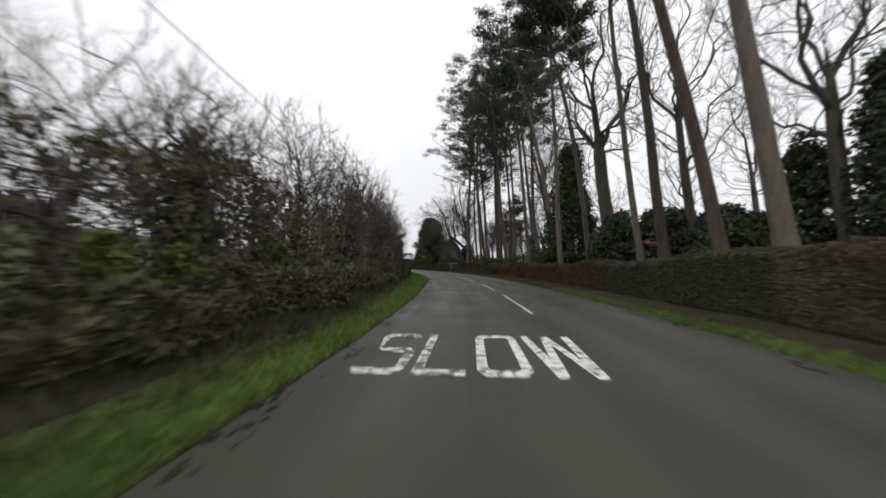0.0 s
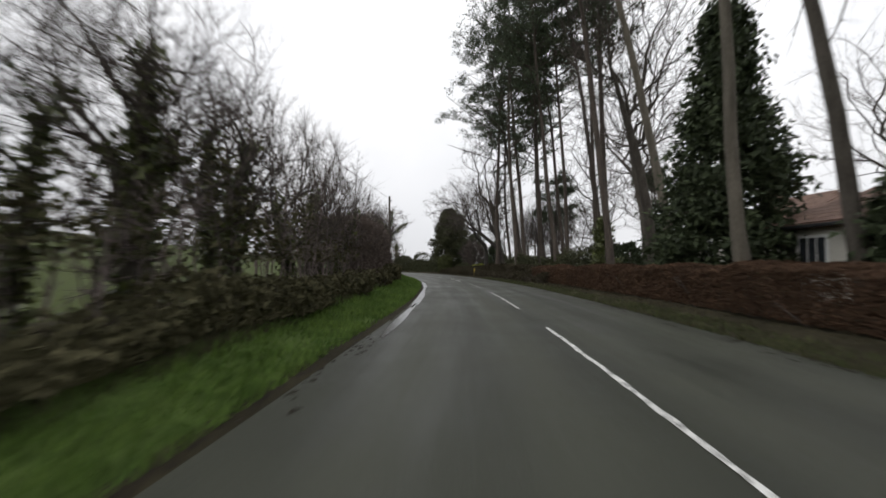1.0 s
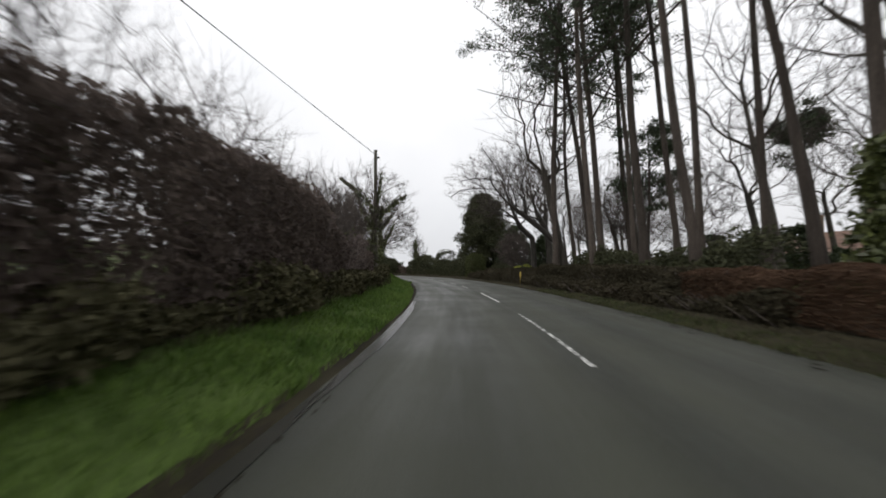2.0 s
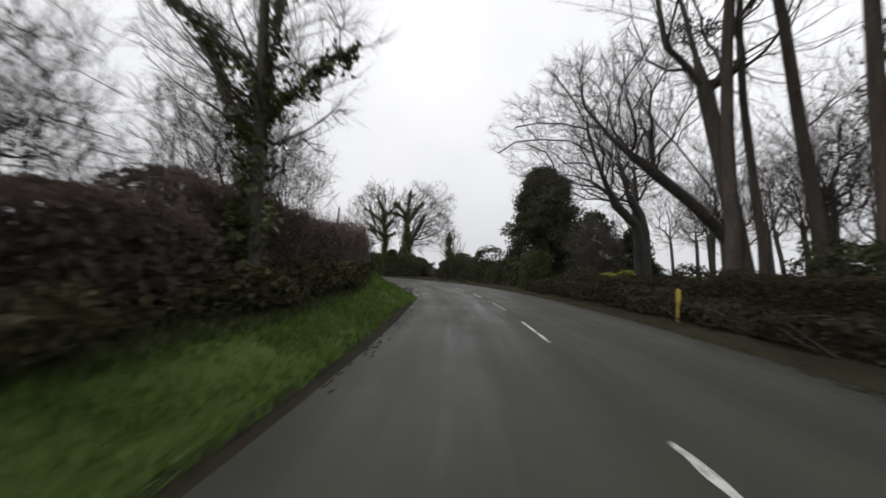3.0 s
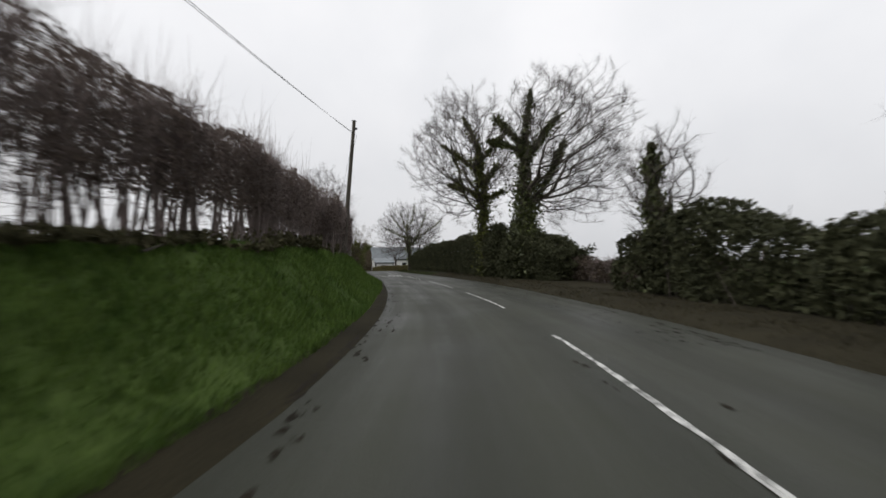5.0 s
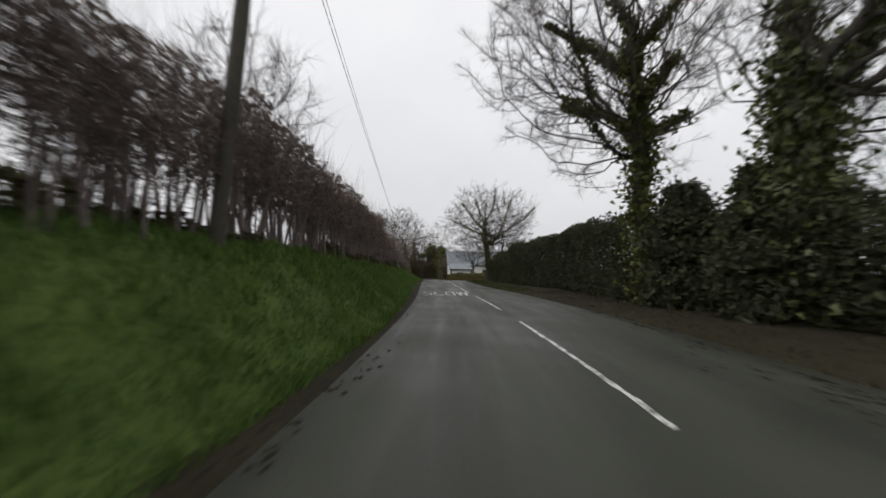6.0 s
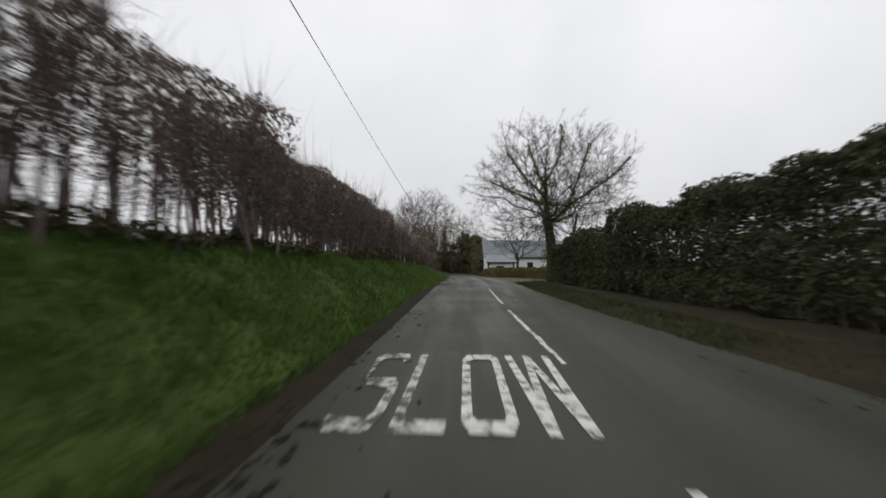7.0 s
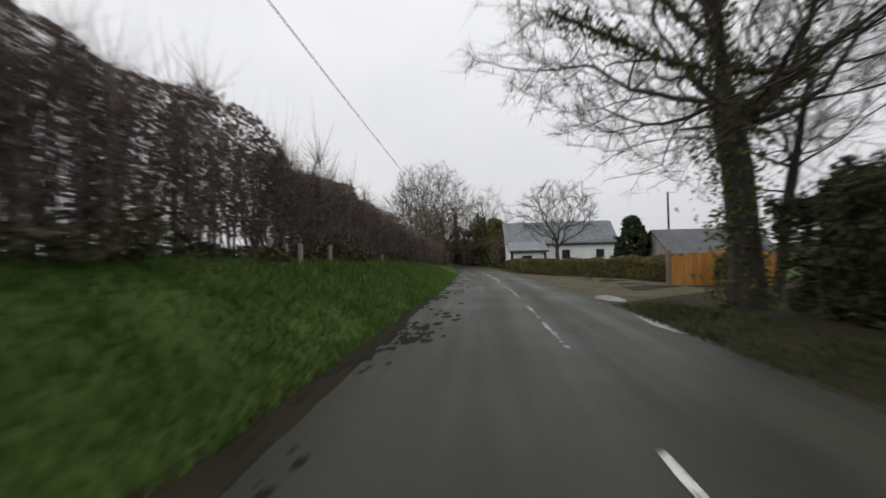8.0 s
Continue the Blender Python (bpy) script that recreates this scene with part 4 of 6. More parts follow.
for k, (s, off, h) in enumerate(HEDGE_TREES):
    fan_tree(s, off, h, 0.085, "slender hedgerow tree with tangled twigs and some ivy", 300 + k, ivy=800 if k % 2 else 350, ivy_top=0.5, leaf=0.1, crook=0.08, turning=0.7, clear=0.2, rx=1.8, low=0.2, nodes=250, twigs=3, leader=0.6, twig=0.5, sway=0.09)
for k, (s, off, h) in enumerate(((7.2, -4.9, 4.3), (16.6, -4.8, 5.0), (24.3, -4.9, 5.4), (27.4, -5.1, 5.0), (34.0, -5.1, 4.6))):
    fan_tree(s, off, h, 0.16, "hedgerow tree smothered in dark ivy", 340 + k, clear=0.2, rx=1.3, low=0.3, nodes=340, twigs=3, leader=0.75, ivy=3200 if s < 20 else 2000, ivy_top=0.85, leaf=0.1, crook=0.1, turning=0.7)
for k, (s, off, h) in enumerate(((64.5, -6.2, 6.0), (68, -6.0, 5.8), (66.4, -6.6, 5.6), (69.8, -6.4, 5.0), (63.0, -6.0, 5.2), (112.5, -4.9, 5.2))):
    fan_tree(s, off, h, 0.06, "thin bare sapling rising out of the hedge", 50 + k, clear=0.25, rx=1.7, low=0.3, nodes=350, twigs=5, leader=0.6, sway=0.06)
POST_ARMS = (((0, 3.2), (0.7, 3.9), (1.5, 4.6), (1.9, 4.8)), ((0, 3.0), (-0.5, 3.9), (-0.9, 5.0)), ((0.05, 3.8), (0.4, 4.9), (0.5, 6.0)), ((0, 4.2), (-1.0, 5.2), (-1.8, 5.8)))
fan_tree(60.9, -4.0, 6.6, 0.14, "bare roadside tree with ivy, grown round a pole", 57, clear=0.36, rx=2.1, low=0.42, nodes=520, twigs=4, leader=0.7, arms=POST_ARMS, facing=15, turning=0.6, crook=0.12, ivy=5200, ivy_top=0.3, leaf=0.09)
for k, (s, off, h) in enumerate(((53.4, -5.6, 3.4), (56.0, -5.9, 3.4), (58.6, -5.8, 3.4))):
    fan_tree(s, off, h, 0.07, "tangled bare thorn bush rising from the hedge", 350 + k, clear=0.1, rx=1.4, low=0.1, nodes=300, twigs=5, leader=0.7, twig=0.4, crook=0.08, turning=0.6)
leaf_hedge(28, 60, -43, -46, lambda s: 2.2 + 0.5 * np.sin(s), EVERGREEN, 160, "dark hedge along the far side of the field", 60, leaf=0.3, bumps=0.3)
leaf_hedge(-20, 28, -43, -46, lambda s: 2.4 + 0.5 * np.sin(s), EVERGREEN, 130, "dark far hedge beyond the field", 61, leaf=0.3, bumps=0.3)

# ---- the right side: beech hedge and pines ----
leaf_hedge(-6, 5.5, 5.9, 7.3, 1.62, EVERGREEN, 4800, "clipped dark green roadside hedge", 70, leaf=0.037, bumps=0.05)
leaf_hedge(5.5, 9, 5.95, 7.3, 1.55, BRAMBLE, 4800, "clipped dull brown hedge section", 71, leaf=0.037, bumps=0.05)
leaf_hedge(9, 21.5, 6.02, 7.32, lambda s: np.interp(s, [9, 14, 21.5], [1.5, 1.4, 1.3]), EVERGREEN, 4800, "clipped dark green hedge section", 72, leaf=0.037, bumps=0.05)
leaf_hedge(18.5, 48, 6.06, 7.4, lambda s: np.interp(s, [18.5, 23, 26, 48], [1.33, 1.25, 1.1, 1.06]), BEECH, 4800, "clipped brown beech hedge holding its dead leaves", 73, leaf=0.037, bumps=0.05)
leaf_hedge(48, 66, lambda s: np.interp(s, [48, 66], [6.3, 7.4]), lambda s: np.interp(s, [48, 66], [7.6, 8.6]), lambda s: np.interp(s, [48, 66], [1.06, 1.2]), HEDGE_DARK, 3400, "low dark brown clipped hedge", 74, leaf=0.045, bumps=0.07)
leaf_hedge(66, 79, lambda s: np.interp(s, [66, 79], [7.4, 7.2]), 8.8, 0.92, HEDGE_DARK, 3400, "low russet hedge round a garden", 75, leaf=0.045, bumps=0.07)

leaf_hedge(44, 79, lambda s: np.interp(s, [44, 52, 79], [5.7, 5.35, 5.3]), lambda s: np.interp(s, [44, 66, 79], [6.5, 7.6, 7.4]), lambda s: 0.42 + 0.12 * np.sin(s * 1.3), HEDGE_DARK, 1500, "low dark brambles and dead leaves before the hedge", 76, leaf=0.06, bumps=0.12, name="undergrowth")
leaf_hedge(50, 65, 9.3, 11.6, lambda s: 1.7 + 0.35 * np.sin(s * 0.8) * np.sin(s * 0.31), EVERGREEN, 1400, "loose dark garden shrubs behind the clipped hedge", 77, leaf=0.1, bumps=0.3)
PINES = ((68.5, 11.4, 24, 0.18), (67.0, 12.2, 30, 0.24), (67.3, 9.2, 28, 0.24), (64.5, 11.5, 31, 0.24), (62, 9.6, 29, 0.22), (58.7, 10.9, 30, 0.26), (56.5, 12.5, 27, 0.2), (53.5, 10.2, 27, 0.22),
         (51.0, 13.0, 28, 0.22), (47.4, 11.4, 26, 0.24), (41.2, 8.6, 27, 0.2), (66.0, 14.5, 29, 0.22), (60.5, 14.0, 30, 0.2), (63.2, 13.0, 28, 0.19), (55.0, 14.5, 28, 0.2))
for k, (s, off, h, r) in enumerate(PINES):
    pine(s, off, h, r, "tall dark pine with a bare stem", 100 + k, first=0.44 if s > 57 else 0.6, lean=(-0.085 + 0.012 * (k % 4), 0.01 * (k % 3)), tufts=100, reach=0.33 if s > 57 else 0.26, limbs=26)
pine(30.5, 7.9, 21, 0.2, "pale barked pine with a bare leaning stem", 120, first=0.72, lean=(-0.13, 0.0), bark=BARK_PALE)
pine(28.4, 9.2, 22, 0.2, "slim grey pine behind the hedge", 121, first=0.72, lean=(-0.12, 0), bark=BARK)
pine(21.9, 9.4, 22, 0.19, "pale slender pine behind the hedge", 123, first=0.75, lean=(-0.13, 0), bark=BARK_PALE)
pine(19.5, 9.3, 22, 0.26, "tall grey pine close to the hedge", 124, first=0.75, lean=(-0.13, 0), bark=BARK_PINE)
pine(15.1, 9.1, 22, 0.27, "dark stemmed pine leaning over the hedge", 125, first=0.78, lean=(-0.13, 0), bark=BARK_PINE)
pine(12.6, 9.3, 21, 0.34, "thick pale barked pine close to the hedge", 122, first=0.8, lean=(-0.14, 0.02), bark=BARK_PALE)
pine(38.0, 10.2, 23, 0.24, "thick grey pine beside the cypress", 126, first=0.72, lean=(-0.11, 0.0), bark=BARK_PALE)
pine(65.0, 29.0, 12.5, 0.16, "far umbrella shaped pine beyond the gardens", 127, first=0.7, tufts=110, reach=0.3)
BROAD = ((42.0, 11.5, 20, 0.24, 2), (43.4, 12.4, 20, 0.24, 1), (26.6, 9.7, 20, 0.36, 1), (21.7, 12.1, 18, 0.22, 2), (15.5, 13.6, 17, 0.26, 2), (67.8, 10.2, 20, 0.27, 2),
         (71.0, 17.0, 11, 0.18, 1), (60.0, 19.0, 12, 0.18, 1), (50.0, 22.0, 13, 0.2, 1), (55.0, 20.0, 12, 0.18, 1), (88.5, 30.5, 13, 0.22, 2), (75.0, 22.0, 11, 0.16, 1), (84.0, 24.0, 10, 0.16, 1), (101.0, 24.0, 11, 0.18, 1), (62.0, 26.0, 11, 0.16, 1),
         (18.0, 22.0, 16, 0.2, 1), (30.0, 22.5, 16, 0.2, 1), (42.0, 25.5, 16, 0.2, 1), (49.5, 15.5, 18, 0.22, 1), (56.0, 16.0, 17, 0.2, 1),
         (82.0, 27.0, 11, 0.17, 1), (92.0, 34.0, 12, 0.18, 1), (78.5, 25.0, 11, 0.17, 1), (77.0, 30.0, 12, 0.17, 1), (96.0, 37.0, 13, 0.18, 1), (73.5, 20.0, 10, 0.16, 1), (85.0, 33.0, 12, 0.18, 1), (94.0, 27.0, 11, 0.17, 1), (76.0, 17.5, 9, 0.14, 1))
for k, (s, off, h, r, forks) in enumerate(BROAD):
    fan_tree(s, off, h, r, "large bare broadleaf tree with spreading limbs" if r > 0.22 else "slender bare garden tree", 140 + k, clear=0.38 if s > 25 else 0.28, rx=0.24 * h, low=0.32, nodes=640 if r > 0.2 else 400, twigs=3, leader=0.6, lean=(-0.1, 0), least=0.007, twig=0.7, pull=0.3, turning=0.75, crook=0.16)
LEANING = [(0, 0, -0.15), (0, 0, 1.5), (-0.1, -0.03, 2.5), (-0.4, -0.1, 3.0), (-1.45, -0.4, 4.0), (-2.8, -0.75, 5.1), (-3.7, -1.0, 5.8), (-4.4, -1.15, 6.4), (-5.4, -1.4, 7.6)]
LEANING_ARMS = (((-0.45, 3.1), (-0.55, 4.4), (-1.2, 5.2), (-2.0, 6.2), (-2.7, 6.9), (-3.7, 8.2)), ((-2.9, 5.1), (-3.0, 6.2), (-3.5, 7.2)))
fan_tree(69.4, 10.6, 10.5, 0.22, "bare tree with two long limbs leaning towards the lane", 157, bark=BARK_DARK, stem=LEANING, arms=LEANING_ARMS, facing=15, clear=0.24, rx=3.2, low=0.5, shift=(-4.0, -1.1), nodes=650, twigs=5, power=0.62, crook=0.1, turning=0.6)
fan_tree(70.8, 11.8, 8.5, 0.12, "many stemmed bare tree behind the hedge", 156, clear=0.12, rx=2.2, low=0.25, nodes=500, twigs=5, leader=0.5, lean=(-0.03, 0), power=0.6)
BENT = [(0, 0, -0.15), (0.02, 0, 1.6), (-0.02, 0, 3.1), (-0.15, -0.05, 4.0), (-0.7, -0.2, 4.55), (-1.35, -0.4, 5.2), (-1.9, -0.5, 6.4), (-2.5, -0.7, 8.0), (-3.0, -0.9, 9.6)]
BENT_ARMS = (((-2.7, 8.2), (-4.2, 8.9), (-6.0, 8.9), (-7.4, 8.7), (-8.4, 8.0)), ((-3.1, 9.6), (-4.6, 9.9), (-6.0, 9.9), (-7.4, 9.6)), ((-2.1, 6.5), (-1.7, 8.0), (-1.6, 9.8), (-1.3, 11.6)), ((-3.1, 9.8), (-4.0, 11.4), (-5.2, 13.0)), ((-2.3, 7.2), (-3.4, 7.6), (-4.6, 7.5)))
fan_tree(77.2, 11.7, 13.5, 0.25, "large bare tree with a crooked trunk bent over the garden", 158, bark=BARK_DARK, stem=BENT, arms=BENT_ARMS, facing=17, clear=0.38, rx=4.9, low=0.36, shift=(-3.6, -1.0), nodes=1300, twigs=6, power=0.62, twig=0.5, crook=0.12, turning=0.6)
ARCHED = [(0, 0, -0.15), (0, 0, 2.4), (-0.1, -0.04, 4.6), (-0.5, -0.17, 6.2), (-1.1, -0.4, 7.1), (-1.6, -0.6, 8.2), (-1.95, -0.7, 9.3), (-2.3, -0.85, 11.0), (-3.0, -1.1, 13.2)]
ARCHED_ARMS = (((-1.2, 7.0), (-2.4, 7.1), (-4.4, 7.4), (-5.2, 7.3), (-7.0, 8.0), (-7.9, 8.9), (-8.2, 10.2), (-8.8, 11.1), (-10.2, 11.6)), ((-1.9, 8.8), (-0.9, 9.4), (0.8, 9.8), (2.2, 10.6)), ((-2.2, 9.9), (-1.0, 11.4), (-0.2, 13.4)), ((-2.4, 10.6), (-3.6, 11.6), (-5.0, 12.6)))
fan_tree(85.6, 19.2, 15.5, 0.36, "large bare tree with an arched trunk behind the gardens", 320, bark=BARK_DARK, stem=ARCHED, arms=ARCHED_ARMS, facing=20, clear=0.43, rx=5.2, low=0.42, shift=(-2.4, -0.9), nodes=1200, twigs=5, power=0.64, twig=0.5, crook=0.13, turning=0.6)
STRAIGHT = [(0, 0, -0.15), (0, 0, 3.0), (-0.1, 0, 6.0), (-0.1, -0.03, 8.0), (-0.2, -0.08, 11.0), (-0.4, -0.15, 13.0), (-0.7, -0.25, 14.6)]
STRAIGHT_ARMS = (((-0.3, 11.0), (-1.8, 12.3), (-3.4, 13.2), (-5.2, 13.9)), ((-0.2, 11.2), (1.0, 11.9), (2.2, 14.0)), ((-0.2, 7.6), (-1.7, 8.6), (-3.4, 9.6)), ((-0.2, 9.4), (1.4, 10.2), (2.8, 11.6)))
fan_tree(89.0, 21.8, 17.0, 0.3, "tall bare tree standing beside the arched one", 321, bark=BARK_DARK, stem=STRAIGHT, arms=STRAIGHT_ARMS, facing=20, clear=0.44, rx=4.6, low=0.4, nodes=1000, twigs=5, power=0.64, twig=0.5, crook=0.13, turning=0.6)
pine(66.5, 16.0, 11, 0.16, "dark bushy pine behind the tall stems", 128, first=0.45, tufts=110, reach=0.4)
for k, (s, off, h) in enumerate(((82.6, 12.4, 5.0), (84.5, 13.4, 5.6), (63.0, 17.0, 8.5), (70.0, 17.5, 9.0))):
    fan_tree(s, off, h, 0.12, "dense brown shrub thicket, bare of leaves", 260 + k, clear=0.06, rx=0.36 * h, low=0.04, nodes=700, twigs=7, leader=0.7, twig=0.45, crook=0.12, turning=0.6, least=0.008)
cone_conifer(33.9, 9.7, 10.6, 4.3, "dark dense cypress by the house", 170, count=30000)
cone_conifer(27.8, 9.7, 3.2, 1.6, "dark evergreen at the corner of the bungalow", 161, blobs=1, count=8000)
cone_conifer(25.4, 9.5, 4.1, 2.3, "dark evergreen in front of the bungalow", 163, blobs=1, count=9000)
cone_conifer(49.5, 16, 4.8, 2.2, "small dark conifer among the trunks", 171, count=7000)
cone_conifer(47.0, 10.8, 4.2, 1.6, "ivy clad lower stem of a pine", 168, mat=IVY, count=5000)
cone_conifer(26.2, 12.4, 4.5, 4.0, "broad dark evergreen before the bungalow", 169, blobs=1, count=12000)
cone_conifer(22.6, 11.6, 3.9, 3.0, "dark bushy conifer behind the hedge", 172, blobs=1, count=9000)
cone_conifer(20.2, 12.2, 3.8, 3.4, "dark bushy evergreen behind the hedge", 165, blobs=1, count=9000)
cone_conifer(17.8, 11.0, 3.0, 3.0, "dark bushy evergreen behind the hedge", 164, blobs=1, count=9000)
cone_conifer(12.0, 12.4, 6.6, 2.2, "tall dark pointed conifer in the garden", 160, count=11000)
cone_conifer(14.2, 13.6, 8.0, 2.6, "dark conifer in the garden", 173, count=10000)
cone_conifer(17.0, 13.3, 6.3, 2.9, "dark pointed conifer in the garden", 167, count=10000)
cone_conifer(18.6, 17.0, 2.8, 3.8, "dark rounded evergreen shrub", 174, blobs=1, count=7000)
cone_conifer(19.6, 13.0, 3.6, 4.0, "low dark evergreen shrub in the garden", 166, blobs=1, count=7000)
cone_conifer(47.8, 23, 4.0, 3.5, "dark evergreen behind the trunks", 175, blobs=1, count=8000)
cone_conifer(90.7, 12.9, 10.9, 6.2, "large dark evergreen tree beside the lane", 176, mat=EVERGREEN, blobs=1, count=72000, leaf=0.1)
cone_conifer(91.2, 14.9, 10.2, 4.6, "tall dark evergreen crown behind the shrubs", 179, mat=EVERGREEN, blobs=1, count=24000, leaf=0.1)
cone_conifer(87.5, 15.6, 6.4, 6.2, "spreading dark evergreen shrub in a garden", 177, mat=CONIFER, blobs=1, count=12000)
cone_conifer(87.6, 20.0, 5.2, 5.4, "dark pointed shrub under the bare trees", 178, count=14000)
for k, (s, off) in enumerate(((60, 21), (63.5, 22), (67, 21.5), (55, 22))):
    cone_conifer(s, off, 3.4, 3.6, "low dark evergreen shrub in the garden", 180 + k, blobs=1, count=5000)

# ---- the garden corner ----
cone_conifer(79.0, 9.0, 1.3, 2.6, "dark evergreen shrub beside the topiary", 185, mat=EVERGREEN, blobs=1, count=7000, leaf=0.08)
cone_conifer(75.2, 9.6, 0.95, 2.2, "dark low evergreen shrub in the garden", 186, mat=EVERGREEN, blobs=1, count=6000, leaf=0.08)


def topiary(s, off, long, deep, tall, label, seed, count=26000):
    """A clipped block with rounded shoulders: leaves on and just under its skin, stems inside."""
    rng = np.random.default_rng(seed)
    base = thing("topiary", spot(s, off, 0), label, "topiary")
    base.rotation_euler = (0, 0, radians(bearing(s)))
    v = rng.normal(size=(count, 3))
    v[:, 2] = np.abs(v[:, 2])
    v /= (np.abs(v) ** 3.4).sum(1, keepdims=True) ** (1 / 3.4)
    c = v * np.array([deep / 2, long / 2, tall * 0.62]) * (1 - np.abs(rng.normal(0, 0.035, (count, 1))))
    c[:, 2] += tall * 0.38
    skirt = rng.uniform(0, 1, count) < 0.36
    c[skirt, 2] = rng.uniform(0.02, tall * 0.4, skirt.sum())
    c[:, :2] *= (1 + 0.02 * np.sin(c[:, 2:] * 5 + c[:, 1:2] * 3))
    mesh_part("foliage", raw_mesh("foliage", *leaves(rng, c, 0.05)), TOPIARY, base, kind="stuff")
    ends = np.stack([rng.uniform(-0.35, 0.35, 26) * deep, rng.uniform(-0.35, 0.35, 26) * long, rng.uniform(0.6, 0.85, 26) * tall], 1)
    rows = np.concatenate([ends * np.array([0.3, 0.3, 0]) + np.array([0, 0, -0.08]), ends, np.full((26, 1), 0.035), np.full((26, 1), 0.012)], 1)
    mesh_part("stemwork", raw_mesh("stemwork", *tubes(rows, 5)), TWIG, base, kind="stuff")


topiary(80.5, 6.75, 2.0, 2.0, 2.5, "rounded clipped green topiary block", 80)
leaf_hedge(81.6, 92, 6.6, 8.4, lambda s: 1.7 + 0.25 * np.sin(s * 1.4), EVERGREEN, 2200, "loose dark evergreen shrubs by the lane", 81, leaf=0.09, bumps=0.2)
leaf_hedge(92, 102, 7.2, 9.6, lambda s: 2.3 + 0.4 * np.sin(s * 1.1), EVERGREEN, 2200, "tall dark laurel shrubs by the lane", 82, leaf=0.1, bumps=0.3)
fan_tree(100.6, 8.1, 6.2, 0.2, "ivy smothered tree at the end of the shrubs", 159, clear=0.15, rx=1.4, low=0.12, nodes=420, twigs=4, leader=0.85, crook=0.1, turning=0.6, ivy=14000, ivy_top=0.85, leaf=0.11)
leaf_hedge(76.9, 78.9, 10.2, 11.3, 1.22, GOLD, 1500, "golden yellow clipped shrub", 83, leaf=0.07)
leaf_hedge(74.7, 76.0, 12.5, 13.5, 1.0, GOLD, 1500, "golden yellow clipped shrub", 84, leaf=0.07)

leaf_hedge(66, 98, 30, 32, lambda s: 1.6 + 0.5 * np.sin(s * 0.9) * np.sin(s * 0.37), HEDGE_DARK, 420, "dark rough hedge beyond the gardens", 89, leaf=0.16, bumps=0.4)
# ---- open field edge, twin ivy trees, evergreen hedge ----
for k, (s, off, h, w) in enumerate(((113.2, 7.6, 3.2, 2.6), (110.6, 8.8, 2.5, 2.8), (115.6, 7.6, 2.7, 2.3), (116.2, 7.0, 3.7, 2.0), (114.0, 7.7, 3.8, 1.6))):
    cone_conifer(s, off, h, w, "dark ivy thicket round the foot of the twin trees", 187 + k, mat=EVERGREEN, blobs=1, count=9000, leaf=0.1, name="shrub")
twig_hedge(100, 112, lambda s: np.interp(s, [100, 112], [9.8, 8.8]), lambda s: np.interp(s, [100, 112], [11.0, 10.0]), 1.25, "low brown bramble hedge along a field", 85, stems=10, twigs=22, clear=0.1, litter=900, thick=0.015)
leaf_hedge(109, 124, lambda s: np.interp(s, [109, 117, 124], [7.9, 6.3, 6.1]), lambda s: np.interp(s, [109, 124], [10.4, 8.8]), lambda s: np.interp(s, [109, 112, 121, 124], [1.9, 2.3, 2.6, 2.95]) + 0.3 * np.sin(s * 0.9), EVERGREEN, 3200, "dark ivy clad hedge under two trees", 86, leaf=0.075, bumps=0.25)
leaf_hedge(124, 134, lambda s: np.interp(s, [124, 134], [6.6, 5.4]), lambda s: np.interp(s, [124, 134], [9.0, 7.6]), lambda s: 3.15 + 0.3 * np.sin(s * 1.3), EVERGREEN, 7500, "tall dark evergreen hedge with an uneven top", 87, leaf=0.06, bumps=0.25)
leaf_hedge(134, 143.4, lambda s: np.interp(s, [134, 144], [5.4, 4.7]), lambda s: np.interp(s, [134, 144], [7.4, 6.0]), lambda s: np.interp(s, [134, 140, 144], [2.6, 2.1, 1.7]) + 0.2 * np.sin(s * 1.5), EVERGREEN, 7500, "tall dark holly hedge ending at a gateway", 88, leaf=0.06, bumps=0.25)
SLIM_STEM = [(0, 0, -0.15), (-0.15, -0.1, 1.8), (-0.3, -0.2, 3.4), (-0.25, -0.2, 4.8), (-0.25, -0.15, 6.1), (-0.4, -0.3, 7.8), (-0.55, -0.4, 9.8)]
SLIM_ARMS = (((-0.4, 5.6), (-1.3, 6.4), (-2.9, 6.8)), ((-0.3, 5.7), (0.4, 6.0), (1.2, 6.4)), ((-0.4, 7.0), (0.2, 7.6), (0.8, 8.3)), ((-0.5, 7.6), (-1.5, 8.5), (-3.4, 9.8)), ((-0.5, 8.6), (0.6, 9.9), (1.6, 11.0)), ((-0.6, 9.4), (-1.3, 10.8), (-1.8, 12.0)))
fan_tree(117.4, 6.6, 14.0, 0.25, "bare tree with mossy ivy on trunk and limbs", 200, clear=0.34, rx=4.2, low=0.3, nodes=2000, twigs=9, twig=0.42, stem=SLIM_STEM, arms=SLIM_ARMS, facing=35, shift=(-1.3, -0.9), turning=0.6, crook=0.11, power=0.52, ivy=15000, ivy_top=0.66, ivy_mat=IVY_YELLOW, leaf=0.12)
STOUT_STEM = [(0, 0, -0.15), (0, 0, 1.8), (-0.1, -0.05, 3.5), (-0.15, -0.1, 4.8), (-0.2, -0.15, 6.2), (-0.2, -0.15, 7.6), (-0.15, -0.1, 9.2), (0.05, 0.05, 10.8), (0.2, 0.2, 12.2)]
